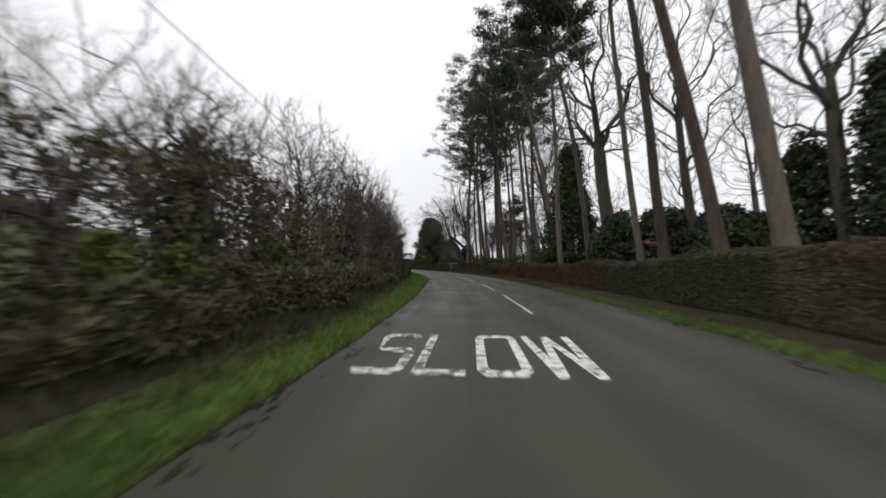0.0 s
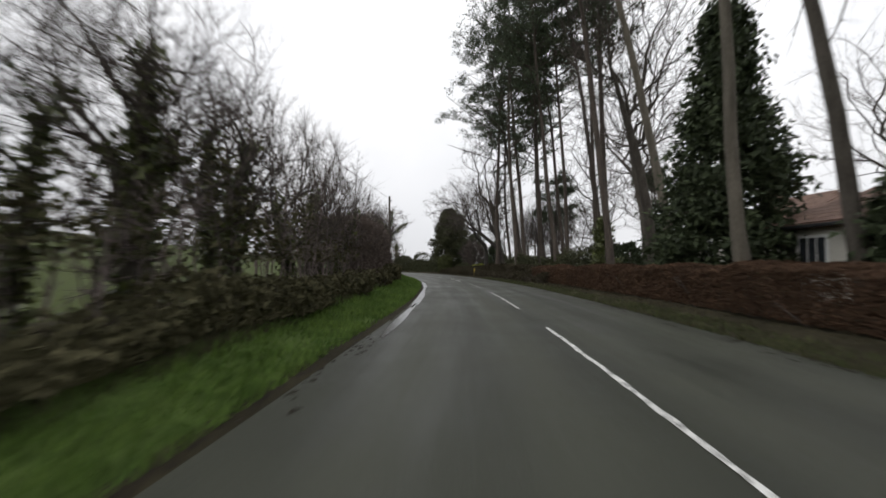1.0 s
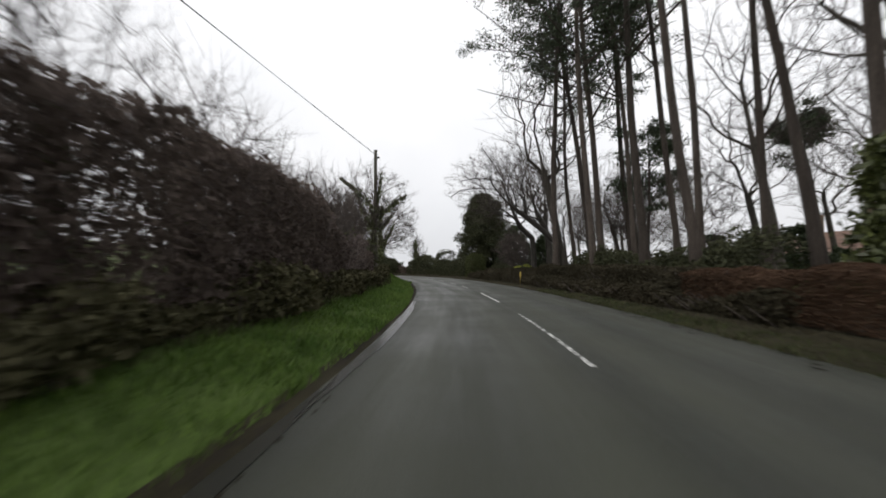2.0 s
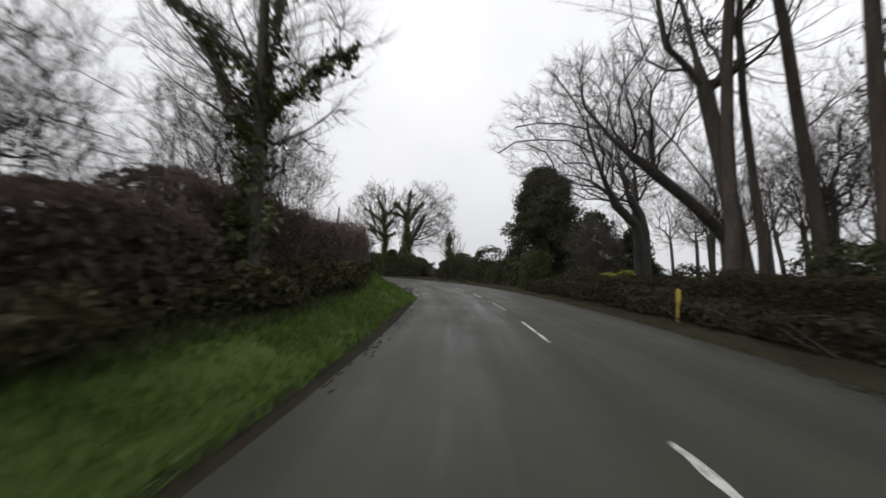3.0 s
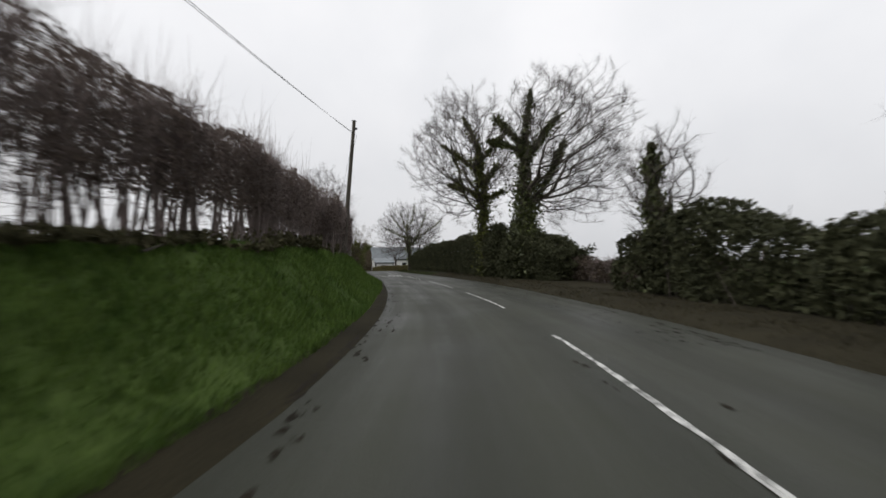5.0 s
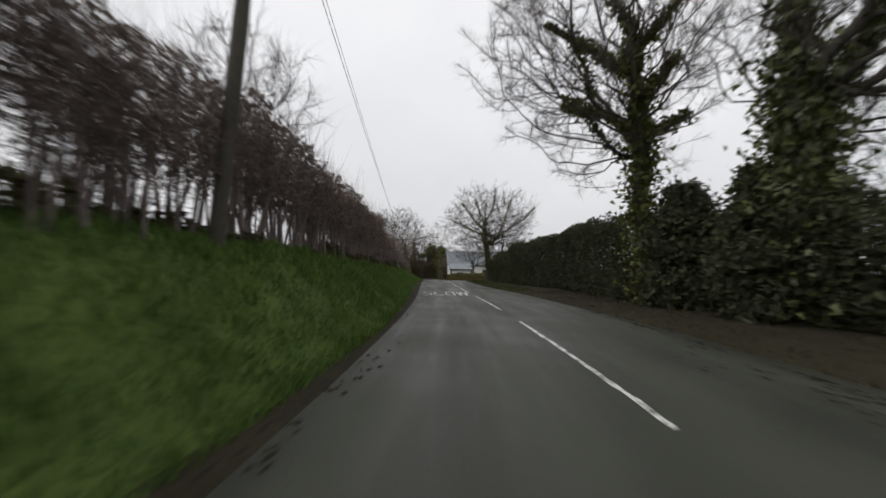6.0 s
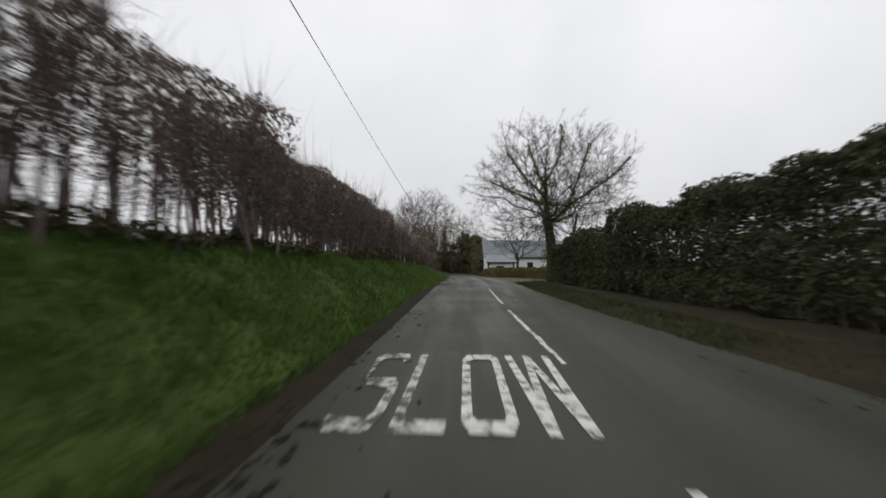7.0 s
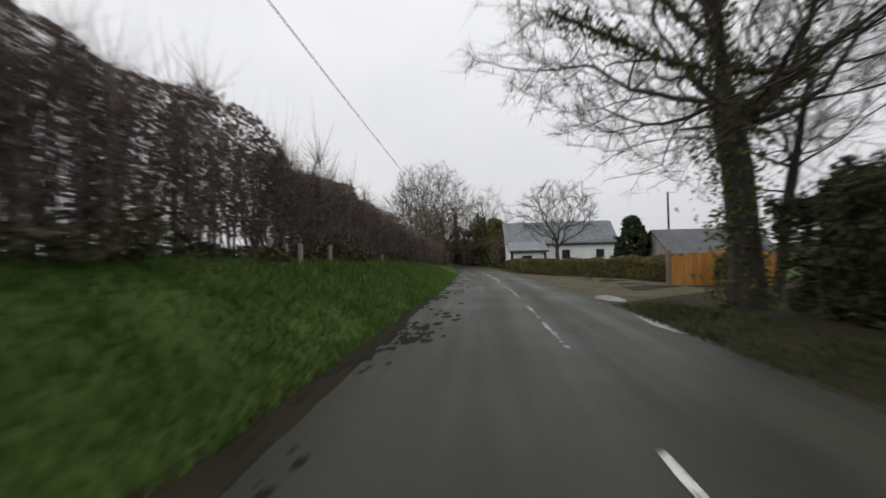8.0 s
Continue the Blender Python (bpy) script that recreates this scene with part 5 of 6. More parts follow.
STOUT_ARMS = (((0.2, 4.6), (0.7, 5.5), (1.3, 6.5), (2.0, 7.8), (2.4, 8.8)), ((0.0, 7.9), (0.6, 8.6), (1.3, 9.6), (2.1, 10.6)), ((-0.4, 8.6), (-1.2, 9.5), (-2.2, 10.3)), ((-0.4, 8.2), (-1.3, 8.6), (-2.6, 8.8)))
fan_tree(112.7, 7.8, 13.6, 0.4, "large bare tree thickly clad in ivy", 201, clear=0.3, rx=4.6, low=0.26, nodes=2500, twigs=7, twig=0.5, stem=STOUT_STEM, arms=STOUT_ARMS, facing=38, turning=0.6, crook=0.14, power=0.58, shift=(1.9, 1.6), ivy=24000, ivy_top=0.3, leaf=0.12)
fan_tree(145.2, 5.95, 7.2, 0.1, "slim bare tree close behind the oak", 204, clear=0.3, rx=2.6, low=0.36, nodes=500, twigs=5, leader=0.6, lean=(0.06, 0.06))
OAK_STEM = [(0, 0, -0.15), (-0.03, -0.03, 1.3), (-0.08, -0.08, 2.6), (-0.2, -0.22, 3.6), (-0.24, -0.26, 4.5), (-0.26, -0.3, 6.0), (-0.2, -0.22, 7.6)]
OAK_ARMS = (((-0.4, 4.5), (-1.3, 4.7), (-2.3, 5.2), (-3.4, 5.7)), ((0.0, 3.5), (1.1, 4.5), (2.1, 5.2), (3.4, 6.1), (4.5, 7.2)), ((-0.4, 5.4), (-0.9, 6.5), (-1.4, 7.9)), ((-0.2, 5.9), (0.5, 7.4), (0.6, 9.0)), ((-0.5, 5.0), (-1.6, 6.0), (-2.6, 7.4)), ((0.9, 4.4), (1.6, 6.2), (2.2, 8.0)))
fan_tree(144.4, 4.95, 9.3, 0.25, "spreading bare oak with ivy and moss on its trunk", 202, clear=0.32, rx=4.7, low=0.26, nodes=2500, twigs=6, stem=OAK_STEM, arms=OAK_ARMS, facing=48, shift=(0.0, 0.0), turning=0.5, crook=0.1, twig=0.34, power=0.6, ivy=10000, ivy_top=0.42, ivy_mat=IVY_YELLOW, leaf=0.065)
fan_tree(174.3, 7.4, 8.2, 0.17, "small bare tree in front of the white house", 203, clear=0.26, rx=3.9, low=0.3, nodes=620, twigs=5, leader=0.4, least=0.009, power=0.52, crook=0.1, turning=0.7)
fan_tree(206, -4.6, 16.0, 0.32, "large rounded bare tree beside the far bend", 208, clear=0.25, rx=6.6, low=0.2, nodes=1500, twigs=5, leader=0.5, least=0.012, twig=0.8)
fan_tree(214, -7.5, 15.0, 0.3, "broad bare tree behind the far bend", 209, clear=0.25, rx=5.6, low=0.22, nodes=900, twigs=4, leader=0.5, least=0.012, twig=0.8)
for k, (s, off, h, ivy) in enumerate(((207, 4.2, 13.0, 9000), (200, -6.5, 9.0, 0), (214, 4.0, 12.5, 8000), (196, -5.5, 7.5, 0), (224, 3.0, 9.0, 0), (209, -2.6, 11.0, 5000), (203, -3.6, 9.0, 3000), (216, 0.5, 15.0, 7000), (221, -6.0, 13.0, 0))):
    fan_tree(s, off, h, 0.2, "bare tree with mossy ivy at the far bend of the lane", 210 + k, clear=0.2, rx=0.36 * h, low=0.12, nodes=420, twigs=4, leader=0.6, least=0.012, twig=0.7, ivy=ivy, ivy_top=0.8, ivy_mat=IVY_YELLOW, leaf=0.2, twig_mat=TWIG_OCHRE)
for k, (s, off, h, w) in enumerate(((197.5, 5.6, 5.2, 3.6), (202.0, 5.8, 6.6, 4.6), (207.0, 5.6, 7.4, 5.0), (212.0, 3.6, 7.8, 5.4))):
    cone_conifer(s, off, h, w, "olive brown ivy clad thicket beside the far lane", 250 + k, mat=IVY_YELLOW if k % 2 else TWIG_OCHRE, blobs=1, count=4200, name="thicket", leaf=0.17, loose=1.6)
leaf_hedge(205, 240, 0.5, 5.5, lambda s: 3.4 + 0.9 * np.sin(s * 0.6), TWIG_OCHRE, 500, "brown thicket where the lane bends away", 89, leaf=0.2, bumps=0.5)
leaf_hedge(196, 240, -3.0, -8.0, lambda s: 3.6 + 0.9 * np.sin(s * 0.6), TWIG_OCHRE, 500, "brown thicket beside the far lane", 90, leaf=0.2, bumps=0.5)

for k, (s, off, h) in enumerate(((4.3, -3.85, 1.35), (5.7, -3.95, 1.2), (8.8, -3.9, 1.4))):
    cone_conifer(s, off, h, 0.62, "small yellow green shrub at the hedge foot", 240 + k, mat=LIME, blobs=1, count=1400, name="shrub", leaf=0.05, loose=0.3)

# ---- poles and cables ----
def pole(s, off, height, label, arm=True, lean=0.0):
    base = thing("utility_pole", spot(s, off, -0.05), label, "pole", "utility poles")
    mesh_part("shaft", raw_mesh("shaft", *tubes([(0, 0, 0, 0, 0, height, 0.125, 0.085)], 12)), POLE_WOOD, base)
    part("cap", boxed((-0.1, -0.1, height - 0.01), (0.1, 0.1, height + 0.04), 0.02), STEEL, base)
    if lean:
        base.rotation_euler = (-radians(lean) * math.sin(radians(bearing(s))), radians(lean) * math.cos(radians(bearing(s))), 0)
    if arm:
        part("insulator", boxed((-0.05, -0.05, height - 0.45), (0.22, 0.05, height - 0.36), 0.01), BLACK_TRIM, base)
    return base


def cable(a, b, sag, radius=0.009):
    pts = []
    for k in range(25):
        f = k / 24
        pts.append(tuple(a[i] + (b[i] - a[i]) * f - (4 * sag * f * (1 - f) if i == 2 else 0) for i in range(3)))
    segs = [(*p, *q, radius, radius) for p, q in zip(pts[:-1], pts[1:])]
    ob = mesh_part("overhead_cable", raw_mesh("overhead_cable", *tubes(segs, 5)), CABLE)
    tagged(ob, "thin black overhead cable between poles", "cable", "overhead cables")


POLES = ((-30, -5.4, 8.4), (60.8, -3.8, 7.4), (109.1, -3.5, 7.0), (205, -3.6, 8.4))
for s, off, h in POLES:
    pole(s, off, h, "dark creosoted wooden utility pole beside the hedge", lean=4.3 if s == 109.1 else 0.0)
for (s0, o0, h0), (s1, o1, h1) in zip(POLES[:-1], POLES[1:]):
    a, b = (spot(s, o + (0.5 if s == 109.1 else 0), h - 0.3) for s, o, h in ((s0, o0, h0), (s1, o1, h1)))
    cable(a, b, 0.6)
    cable((a[0] + 0.2, a[1], a[2] - 0.1), (b[0] + 0.2, b[1], b[2] - 0.1), 0.75, 0.007)


# ---- houses ----
def slate_rows(parent, length, rise, run, z0, y0, mat, name, flip=1, course=0.3, wide=0.45, thick=0.012, x0=0.0):
    """Lapped slates on one roof slope, each a piece of its own on shared meshes."""
    bm = boxed((0, 0, 0), (wide - 0.012, 0.42, thick))
    mesh = bpy.data.meshes.new(name)
    bm.to_mesh(mesh)
    bm.free()
    mesh.materials.append(mat)
    slope = math.atan2(rise, run)
    total = math.hypot(rise, run)
    rows, cols = int(total / course), int(length / wide)
    for i in range(rows):
        for j in range(cols):
            ob = new(name, mesh)
            ob.parent = parent
            d = i * course
            x = x0 + j * wide + (wide / 2 if i % 2 else 0)
            if x + wide > x0 + length + 0.1:
                continue
            y, z = y0 + flip * d * math.cos(slope), z0 + d * math.sin(slope) + 0.02
            if flip > 0:
                ob.matrix_basis = Matrix.Translation((x, y, z)) @ Matrix.Rotation(slope - 0.03, 4, "X")
            else:
                ob.matrix_basis = Matrix.Translation((x + wide, y, z)) @ Matrix.Rotation(math.pi, 4, "Z") @ Matrix.Rotation(slope - 0.03, 4, "X")


def gable_roof(name, x0, x1, y0, y1, eave, ridge, mat, parent, over=0.25, thick=0.14):
    bm = bmesh.new()
    ym = (y0 + y1) / 2
    slope = (ridge - eave) / (ym - y0)
    prof = [(y0 - over, eave - over * slope), (ym, ridge), (y1 + over, eave - over * slope), (y1 + over, eave - over * slope - thick), (ym, ridge - thick), (y0 - over, eave - over * slope - thick)]
    a = [bm.verts.new((x0 - over, y, z)) for y, z in prof]
    b = [bm.verts.new((x1 + over, y, z)) for y, z in prof]
    n = len(prof)
    for k in range(n):
        bm.faces.new((a[k], a[(k + 1) % n], b[(k + 1) % n], b[k]))
    for ring in (a, b):
        bm.faces.new((ring[0], ring[1], ring[4], ring[5]))
        bm.faces.new((ring[1], ring[2], ring[3], ring[4]))
    bmesh.ops.recalc_face_normals(bm, faces=bm.faces)
    return part(name, bm, mat, parent)


def gable_walls(x0, x1, y0, y1, z0, eave, ridge, mat, parent):
    bm = bmesh.new()
    ym = (y0 + y1) / 2
    prof = [(y0, z0), (y1, z0), (y1, eave - 0.15), (ym, ridge - 0.18), (y0, eave - 0.15)]
    a = [bm.verts.new((x0, y, z)) for y, z in prof]
    b = [bm.verts.new((x1, y, z)) for y, z in prof]
    for k in range(5):
        bm.faces.new((a[k], a[(k + 1) % 5], b[(k + 1) % 5], b[k]))
    bm.faces.new(a)
    bm.faces.new(b)
    bmesh.ops.recalc_face_normals(bm, faces=bm.faces)
    return part("wall", bm, mat, parent)


def window(parent, x, z, w, h, y=0.0, frame_mat=BLACK_TRIM, bars=1):
    win = part("window", boxed((x - 0.06, y - 0.05, z - 0.06), (x + w + 0.06, y - 0.003, z + h + 0.06), 0.01), frame_mat, parent, "dark framed small window")
    step = w / (bars + 1)
    for k in range(bars + 1):
        part("pane", boxed((x + k * step + 0.03, y - 0.062, z + 0.03), (x + (k + 1) * step - 0.03, y - 0.052, z + h - 0.03)), GLASS, win)
    part("sill", boxed((x - 0.12, y - 0.14, z - 0.13), (x + w + 0.12, y - 0.003, z - 0.065), 0.01), frame_mat, win)
    return win


def white_house():
    x, y = -82.3, 165.2
    house = thing("house", (x, y, -1.5), "low white rendered cottage with slate roof and black trim", "house")
    house.rotation_euler = (0, 0, radians(47))
    gable_walls(0, 14.2, 0, 6.2, 0, 3.65, 6.3, RENDER_WHITE, house)
    gable_roof("roof", 0, 14.2, 0, 6.2, 3.6, 6.3, SLATE, house)
    slate_rows(house, 14.4, 2.75, 3.2, 3.5, -0.2, SLATE, "slate", x0=-0.1)
    # lower front wing with its own slope
    part("wing_wall", boxed((0.25, -2.6, 0), (4.6, -0.005, 2.5)), RENDER_WHITE, house)
    bm = bmesh.new()
    prof = [(-2.9, 2.55), (0.2, 3.75), (0.2, 3.6), (-2.9, 2.4)]
    a, b = [bm.verts.new((0.05, yy, zz)) for yy, zz in prof], [bm.verts.new((4.85, yy, zz)) for yy, zz in prof]
    for k in range(4):
        bm.faces.new((a[k], a[(k + 1) % 4], b[(k + 1) % 4], b[k]))
    bm.faces.new(a)
    bm.faces.new(b)
    bmesh.ops.recalc_face_normals(bm, faces=bm.faces)
    part("wing_roof", bm, SLATE, house)
    part("fascia", boxed((0.02, -2.96, 2.28), (4.9, -2.905, 2.44)), BLACK_TRIM, house, "black eaves board")
    part("fascia", boxed((4.9, -0.33, 3.08), (14.45, -0.27, 3.3)), BLACK_TRIM, house, "black eaves board")
    part("corner_trim", boxed((0.2, -2.66, 0.0), (0.5, -2.602, 2.3)), BLACK_TRIM, house)
    part("corner_trim", boxed((4.35, -2.66, 0.0), (4.6, -2.602, 2.3)), BLACK_TRIM, house)
    part("corner_trim", boxed((13.9, -0.05, 0.0), (14.16, -0.003, 3.1)), BLACK_TRIM, house)
    window(house, 1.7, 0.9, 1.1, 0.9, -2.6)
    window(house, 7.2, 1.5, 0.9, 0.9, 0)
    window(house, 11.6, 1.5, 0.9, 0.9, 0)
    return house


white_house()


def hip_roof(name, length, depth, eave, ridge, mat, parent, over=0.35):
    bm = bmesh.new()
    lo = [bm.verts.new(v) for v in ((-over, -over, eave), (length + over, -over, eave), (length + over, depth + over, eave), (-over, depth + over, eave))]
    under = [bm.verts.new((v.co.x, v.co.y, eave - 0.14)) for v in lo]
    a, b = bm.verts.new((depth * 0.42, depth / 2, ridge)), bm.verts.new((length - depth * 0.42, depth / 2, ridge))
    for f in ((lo[0], lo[1], b, a), (lo[1], lo[2], b), (lo[2], lo[3], a, b), (lo[3], lo[0], a), tuple(under)):
        bm.faces.new(f)
    for k in range(4):
        bm.faces.new((lo[k], lo[(k + 1) % 4], under[(k + 1) % 4], under[k]))
    bmesh.ops.recalc_face_normals(bm, faces=bm.faces)
    return part(name, bm, mat, parent)


def bungalow(s, off, length, depth, eave, ridge, roof_mat, label, chimneys, sink=0.0, windows=True):
    """A hip roofed house; its front, on the road's side, runs back from (s, off) towards the start of the lane."""
    x, y = plan(s, off)
    house = thing("house", (float(x), float(y), -sink), label, "house")
    house.rotation_euler = (0, 0, radians(bearing(s) - 90))
    part("wall", boxed((0, 0, -0.1), (length, depth, eave + sink - 0.1)), CREAM, house)
    roof = hip_roof("roof", length, depth, eave + sink, ridge + sink, roof_mat, house)
    slope = math.atan2(ridge - eave, depth / 2 + 0.35)
    bm = boxed((0, 0, 0), (0.3, 0.4, 0.03))
    mesh = bpy.data.meshes.new("roof_tile")
    bm.to_mesh(mesh)
    bm.free()
    mesh.materials.append(roof_mat)
    for i in range(int((depth / 2 + 0.3) / math.cos(slope) / 0.34)):
        d = i * 0.34
        inset = max(0.0, d * math.cos(slope) * 0.84 - 0.3)
        for j in range(int((length + 0.6 - 2 * inset) / 0.31)):
            tile = new("roof_tile", mesh)
            tile.parent = roof
            tile.matrix_basis = Matrix.Translation((-0.33 + inset + j * 0.31, -0.36 + d * math.cos(slope), eave + sink + d * math.sin(slope) + 0.012)) @ Matrix.Rotation(slope - 0.02, 4, "X")
    for cx, cy, w, top in chimneys:
        stack = part("chimney", boxed((cx, cy, eave + sink), (cx + w, cy + w * 0.7, top + sink), 0.03), BRICK, house, "red brick chimney stack")
        part("chimney_band", boxed((cx - 0.05, cy - 0.05, top + sink - 0.25), (cx + w + 0.05, cy + w * 0.7 + 0.05, top + sink - 0.1)), BRICK, stack)
        part("chimney_pot", boxed((cx + w * 0.3, cy + 0.15, top + sink), (cx + w * 0.6, cy + 0.4, top + sink + 0.3), 0.04), RED_TILE, stack)
    part("gutter", boxed((-0.4, -0.46, eave + sink - 0.13), (length + 0.4, -0.365, eave + sink - 0.03), 0.02), BLACK_TRIM, house)
    part("downpipe", boxed((0.6, -0.08, 0), (0.7, -0.003, eave + sink - 0.15), 0.01), BLACK_TRIM, house)
    if windows:
        for wx in (0.9, length * 0.45, length * 0.75):
            window(house, wx, eave + sink - 1.35, 1.0, 0.95, 0, RENDER_WHITE, 2)
    return house


bungalow(33.2, 10.9, 9.0, 7.0, 2.5, 4.3, RED_TILE, "low cream bungalow with weathered red tile roof and brick chimney", ((1.9, 2.9, 0.8, 4.45),), 0.6)
bungalow(44.6, 15.6, 8.5, 7.0, 3.1, 5.0, RED_TILE, "cream house with orange red tile roof and tall chimney", ((2.6, 2.4, 0.9, 6.7),), 0.4)
bungalow(76.0, 37.0, 12.0, 8.0, 2.2, 4.6, RED_TILE, "distant low house with brown roof and two chimneys", ((3.0, 3.4, 1.0, 6.4), (8.0, 3.4, 1.2, 6.8)), 0.4, False)


def outbuilding(at, turn, length, depth, eave, ridge, label):
    barn = thing("outbuilding", at, label, "building")
    barn.rotation_euler = (0, 0, radians(turn))
    gable_walls(0, length, 0, depth, 0, eave, ridge, STONE, barn)
    gable_roof("roof", 0, length, 0, depth, eave, ridge, SLATE_DARK, barn)
    part("fascia", boxed((-0.3, -0.31, eave - 0.42), (length + 0.3, -0.26, eave - 0.26)), BLACK_TRIM, barn)
    return barn


outbuilding((-58.8, 158.6, -1.3), 50, 8.5, 6, 2.0, 3.9, "stone outbuilding with dark slate roof behind the gateway")
outbuilding((-46.5, 162.0, -1.3), 35, 9, 6, 2.6, 4.6, "grey stone barn with dark slate roof")
cone_conifer(0, 0, 5.3, 2.7, "dense dark upright conifer beside the cottage", 230, at=(-62.8, 160.2, -1.5), blobs=1, count=22000, loose=0.6)
pole_far = thing("utility_pole", (-61.1, 163.7, -1.5), "thin dark pole above the far roofs", "pole", "utility poles")
mesh_part("shaft", raw_mesh("shaft", *tubes([(0, 0, 0, 0, 0, 7.6, 0.12, 0.08)], 10)), POLE_WOOD, pole_far)

# ---- gateway beyond the oak ----
GATE_A, GATE_B = Vector((-50.4, 138.2, -0.42)), Vector((-48.0, 141.15, -0.42))


def wooden_gate():
    run = GATE_B - GATE_A
    width = run.length
    gate = thing("wooden_gate", tuple(GATE_A), "orange stained close boarded wooden gate", "gate")
    gate.rotation_euler = (0, 0, math.atan2(run.y, run.x))
    n = int(width / 0.15)
    for k in range(n):
        top = 1.28 + 0.05 * math.sin(k * 2.4) + 0.12 * math.sin(k / n * math.pi)
        part("board", boxed((k * width / n + 0.004, -0.02, 0.06), ((k + 1) * width / n - 0.004, 0.004, top), 0.004), ORANGE_WOOD, gate)
    for z in (0.25, 0.7, 1.1):
        part("rail", boxed((0, 0.006, z), (width, 0.05, z + 0.1), 0.005), ORANGE_WOOD, gate)
    for x in (-0.16, width + 0.02):
        part("gate_post", boxed((x, -0.07, -0.1), (x + 0.14, 0.07, 1.5), 0.015), FENCE_WOOD, gate)


wooden_gate()
drive = mesh_part("driveway", strip_mesh("driveway", 146.5, 172, lambda s: right_edge(s) - 0.1, lambda s: np.interp(s, [146.5, 149, 156, 164, 172], [3.6, 6.8, 7.0, 4.6, 3.4]), 0.006, 0.6, 6, 0.12, 9), GRAVEL)
tagged(drive, "muddy gravel driveway entrance beside the lane", "driveway", kind="structure")
leaf_hedge(151, 171, lambda s: np.interp(s, [151, 160, 171], [8.6, 6.6, 4.3]), lambda s: np.interp(s, [151, 160, 171], [9.6, 7.6, 5.3]), 1.05, WINTER_HEDGE, 3600, "low brown and green clipped hedge before the cottage", 91, leaf=0.05)
leaf_hedge(171, 188, 4.3, 5.4, 1.15, WINTER_HEDGE, 1200, "low mossy green hedge beside the cottage", 92, leaf=0.09)

# ---- marker post, field rail ----
post = thing("marker_post", spot(64.0, 5.4, 0), "short yellow roadside marker post", "post")
part("shaft", boxed((-0.03, -0.03, -0.1), (0.03, 0.03, 0.82), 0.008), YELLOW, post)
part("plate", boxed((-0.055, -0.042, 0.5), (0.055, -0.032, 0.78), 0.004), YELLOW, post)


def rail_fence(s0, s1, off, n):
    fence = thing("rail_fence", (0, 0, 0), "grey weathered post and rail field fence", "fence")
    pts = [Vector(spot(s0 + (s1 - s0) * k / n, off, 0)) for k in range(n + 1)]
    for p in pts:
        part("post", boxed((p.x - 0.06, p.y - 0.06, p.z - 0.1), (p.x + 0.06, p.y + 0.06, p.z + 1.9), 0.01), FENCE_WOOD, fence)
    for a, b in zip(pts[:-1], pts[1:]):
        for h, wood in ((0.6, FENCE_WOOD), (1.15, FENCE_WOOD), (1.68, STEEL)):
            mesh_part("rail", raw_mesh("rail", *tubes([(a.x, a.y, a.z + h, b.x, b.y, b.z + h, 0.045, 0.045)], 6)), wood, fence)


rail_fence(100, 114.7, 17.6, 5)

# ---- puddles ----
def puddle(s0, s1, o0, o1, seed):
    rng = np.random.default_rng(seed)
    bm = bmesh.new()
    pts = []
    for k in range(64):
        a = k / 64 * 6.2832
        rr = 1 + 0.09 * math.sin(a * 3 + seed) + 0.07 * math.sin(a * 7 + seed * 2) + rng.normal(0, 0.035)
        s, o = (s0 + s1) / 2 + (s1 - s0) / 2 * rr * math.cos(a), (o0 + o1) / 2 + (o1 - o0) / 2 * rr * math.sin(a)
        x, y = plan(s, o)
        pts.append(bm.verts.new((float(x), float(y), float(road_z(s)) + 0.008)))
    bm.faces.new(pts)
    bmesh.ops.recalc_face_normals(bm, faces=bm.faces)
    tagged(part("puddle", bm, WATER, None), "shallow rain puddle along the road edge", "puddle", "puddles", "structure")


for k, args in enumerate(((25.5, 32, -1.6, -1.4), (31, 40, -1.62, -1.36), (40, 52, -1.55, -1.32), (71.5, 76, -1.75, -1.2), (77, 82, -1.8, -0.95), (146.4, 148.2, 3.0, 3.6), (142.2, 144.2, 2.72, 2.92))):
    puddle(*args, k + 1)


def litter_patch(s0, s1, o0, o1, seed, big=0.045, per_m=34, gaps=-0.4):
    """A thin ragged drift of wet leaves and mud on the asphalt, in clusters, thickest at the first offset."""
    rng = np.random.default_rng(seed)
    bm = bmesh.new()
    for _ in range(int((s1 - s0) * per_m)):
        s, f = rng.uniform(s0, s1), rng.uniform(0, 1) ** 2
        if math.sin(s * 2.3 + f * 4 + seed) + math.sin(s * 0.9 - f * 3) + rng.normal(0, 0.5) < gaps + 1.2 * f:
            continue
        o = o0 + (o1 - o0) * f
        size = rng.uniform(0.012, big)
        pts = []
        for k in range(6):
            a = k / 6 * 6.2832
            rr = size * rng.uniform(0.4, 1.3)
            x, y = plan(s + rr * 2.6 * math.cos(a), o + rr * math.sin(a))
            pts.append(bm.verts.new((float(x), float(y), float(road_z(s)) + 0.004 + 0.0003 * rng.uniform())))
        bm.faces.new(pts)
    bmesh.ops.recalc_face_normals(bm, faces=bm.faces)
    tagged(part("leaf_litter", bm, LITTER, None), "dark wet leaf litter and mud along the road edge", "leaf litter", "leaf litter", "stuff")


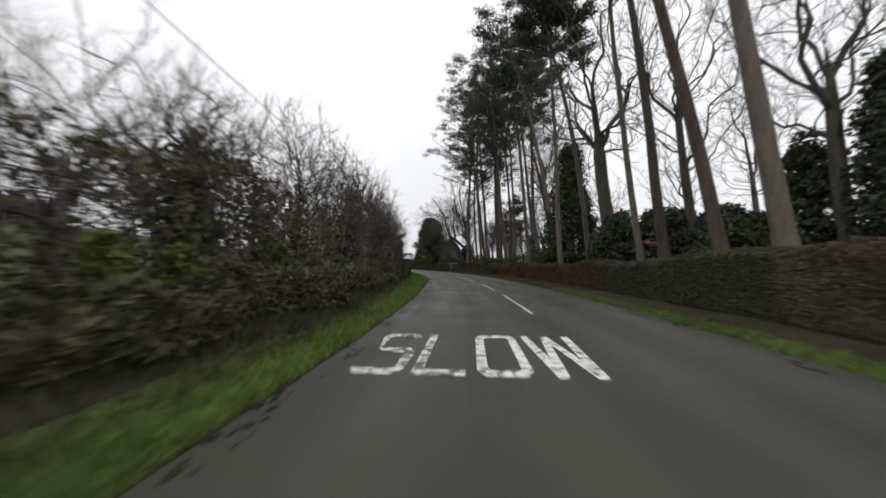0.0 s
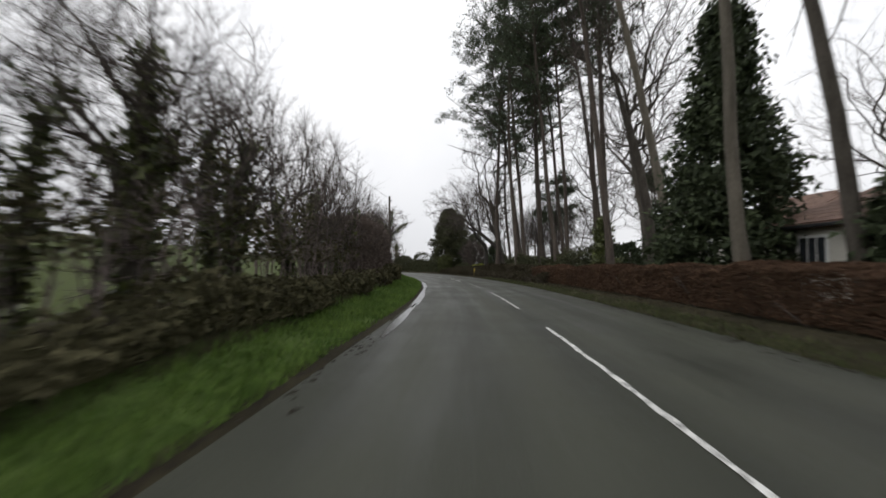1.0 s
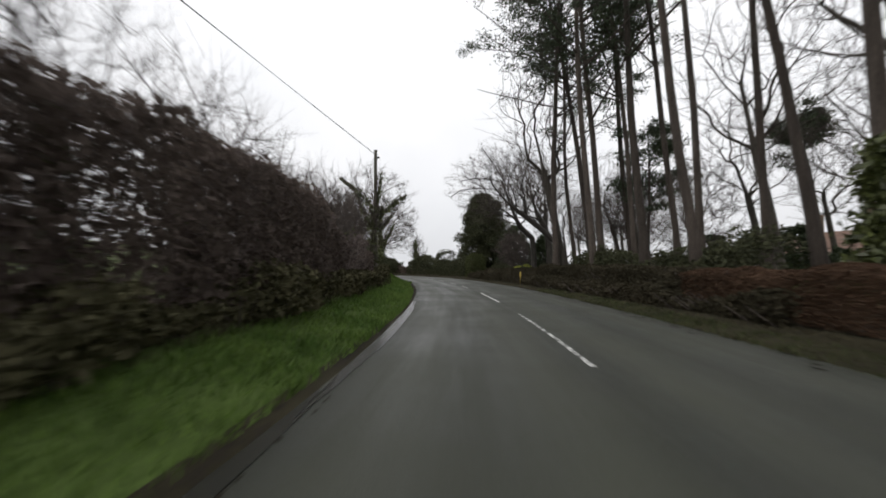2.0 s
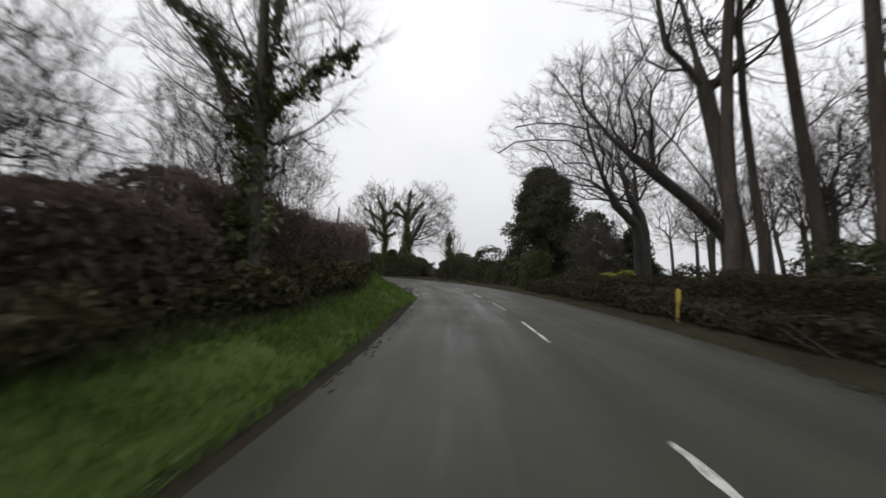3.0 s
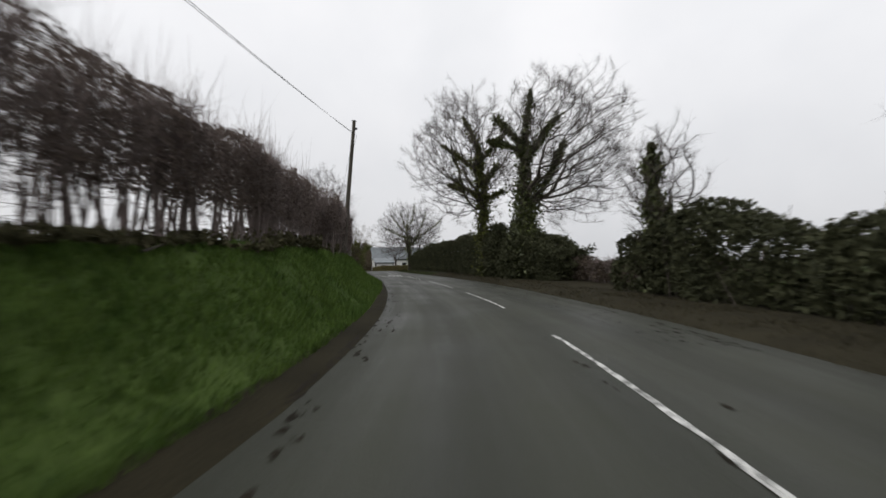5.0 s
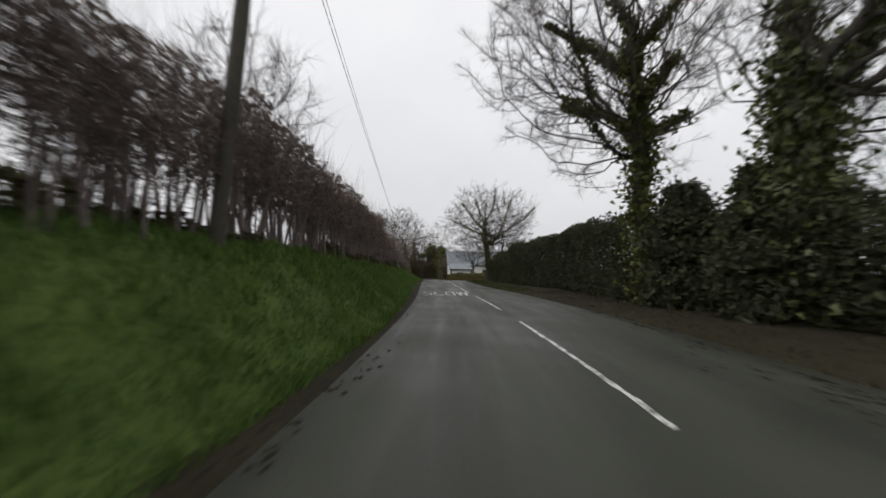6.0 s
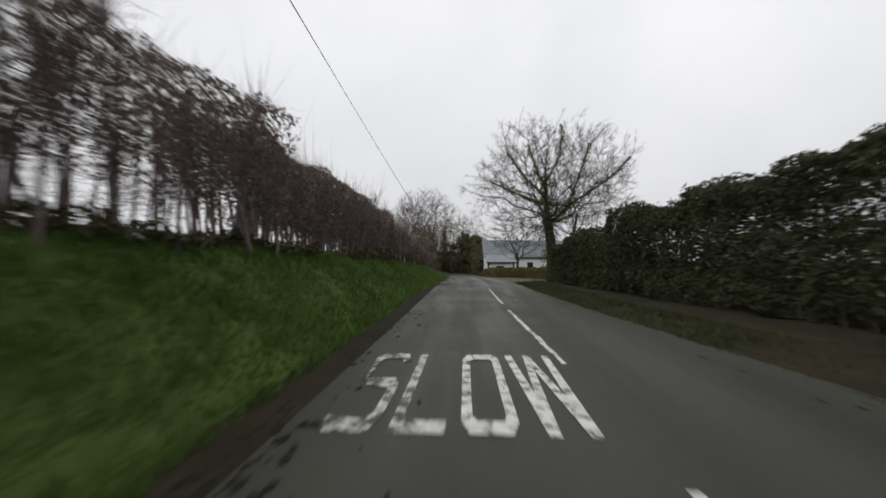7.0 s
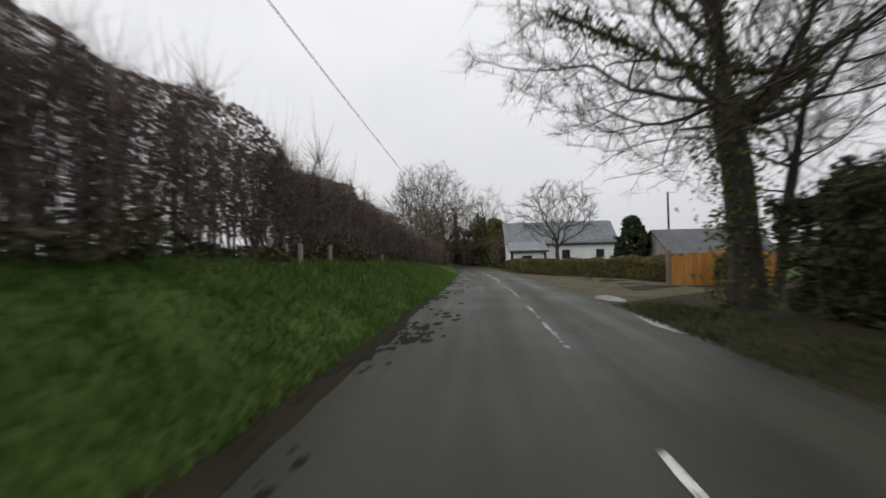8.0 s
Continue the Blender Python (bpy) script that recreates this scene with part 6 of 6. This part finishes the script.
for k, (s0, s1, o0, o1) in enumerate(((-5, 28, -1.95, -1.5), (28, 62, -1.7, -1.3), (62, 92, -1.6, -1.15), (92, 118, -1.6, -1.0), (118, 140, -1.6, -0.95), (140, 168, -1.6, -0.6), (-5, 60, 4.6, 4.1), (92, 144, 4.2, 3.0))):
    litter_patch(s0, s1, o0, o1, 400 + k)
litter_patch(141, 158, -1.4, -0.35, 420, 0.1, 60, 0.2)
litter_patch(78, 92, 1.45, 1.75, 421, 0.05, 3)
litter_patch(79, 94, 2.2, 4.2, 423, 0.04, 2)
litter_patch(120, 136, -1.5, -0.4, 422, 0.06, 8)


# ---- grass on the verges ----
def grass(name, s0, s1, o0, o1, count, tall, label, seed, mat=GRASS, wide=0.012):
    rng = np.random.default_rng(seed)
    s = rng.uniform(s0, s1, count)
    a = o0(s) if callable(o0) else o0
    b = o1(s) if callable(o1) else o1
    off = a + (b - a) * rng.uniform(0, 1, count)
    keep = noise_mask(s, off, rng)
    s, off = s[keep], off[keep]
    x, y = plan(s, off)
    c = np.stack([x, y, land(s, off) - 0.01], 1)
    n = len(c)
    u = rng.normal(0, 0.45, (n, 3))
    u[:, 2] = 1
    tuft = 0.75 + 0.55 * np.clip(np.sin(s * 5.3 + off * 3.1) * np.sin(s * 2.1 - off * 6.7), 0, 1)
    u *= (tall * tuft * rng.uniform(0.5, 1.3, n))[:, None]
    ang = rng.uniform(0, 6.283, n)
    v = np.stack([np.cos(ang), np.sin(ang), 0 * ang], 1) * wide
    verts = np.stack([c - v, c + v, c + u], 1).reshape(-1, 3)
    ob = mesh_part(name, raw_mesh(name, verts, np.arange(3 * n).reshape(n, 3)), mat)
    tagged(ob, label, "grass", kind="stuff")


def noise_mask(s, off, rng):
    patch = np.sin(s * 1.7 + off * 2.3) + np.sin(s * 0.6 - off * 3.1) + np.sin(s * 4.1 + off)
    return rng.uniform(-2.6, 2.2, len(s)) < patch + 1.2


def green_depth(s):
    return np.interp(s, [-10, 8, 16, 24, 34, 50, 60, 67, 72, 84], [0.5, 0.65, 0.9, 1.2, 1.6, 1.7, 1.3, 1.45, 2.0, 2.1])


grass("verge_grass", -10, 84, lambda s: grass_edge(s) + 0.16, lambda s: grass_edge(s) - green_depth(s), 100000, 0.14, "short damp green grass on the verge", 300)
grass("bank_grass", 84, 128, lambda s: grass_edge(s) + 0.16, lambda s: grass_edge(s) - 2.5, 120000, 0.16, "lush green grass on the bank", 301)
grass("bank_grass", 128, 172, lambda s: grass_edge(s) + 0.16, lambda s: grass_edge(s) - 2.6, 90000, 0.16, "green grass with rough tufts on the bank", 303, wide=0.016)
grass("rough_grass", -10, 73, lambda s: grass_edge(s) - green_depth(s) + 0.2, lambda s: grass_edge(s) - green_depth(s) - 1.6, 72000, 0.2, "rough brown and olive grass below the hedge", 307, DEAD_GRASS)
grass("rough_grass", -10, 73, lambda s: grass_edge(s) - green_depth(s) + 0.3, lambda s: grass_edge(s) - green_depth(s) - 1.4, 27000, 0.2, "dull olive tufts among dead grass", 308, DULL_GRASS)
grass("verge_grass", 2, 22, lambda s: right_edge(s) - 0.1, lambda s: right_edge(s) + 0.5, 9000, 0.1, "short green verge grass under the hedge", 302)
grass("verge_grass", 8, 58, lambda s: right_edge(s) - 0.1, lambda s: right_edge(s) + 0.7, 20000, 0.1, "thin dull green grass at the road edge", 306, DULL_GRASS)
grass("verge_grass", 126, 146, lambda s: right_edge(s) - 0.1, lambda s: right_edge(s) + 1.2, 16000, 0.1, "short dull green grass below the hedge", 304, DULL_GRASS)
grass("verge_grass", 19, 126, lambda s: right_edge(s) - 0.12, lambda s: right_edge(s) + np.interp(s, [60, 90], [1.4, 2.6]), 45000, 0.09, "short brown trampled verge grass", 305, DEAD_GRASS)

# ---- pale stakes at the hedge foot ----
stake_at = ((143.4, -3.75, 0.5), (144.1, -3.8, 0.42), (144.7, -3.75, 0.46), (146.4, -3.7, 0.5), (149.3, -3.75, 0.46), (152.5, -3.75, 0.44))
for k, (s, off, h) in enumerate(stake_at):
    stake = thing("hedge_stake", spot(s, off, -0.05), "short pale cut stake at the foot of the hedge", "stake", "hedge stakes")
    mesh_part("shaft", raw_mesh("shaft", *tubes([(0, 0, 0, 0.02 * (k % 3 - 1), 0.01, h, 0.055, 0.05)], 9)), STONE, stake)
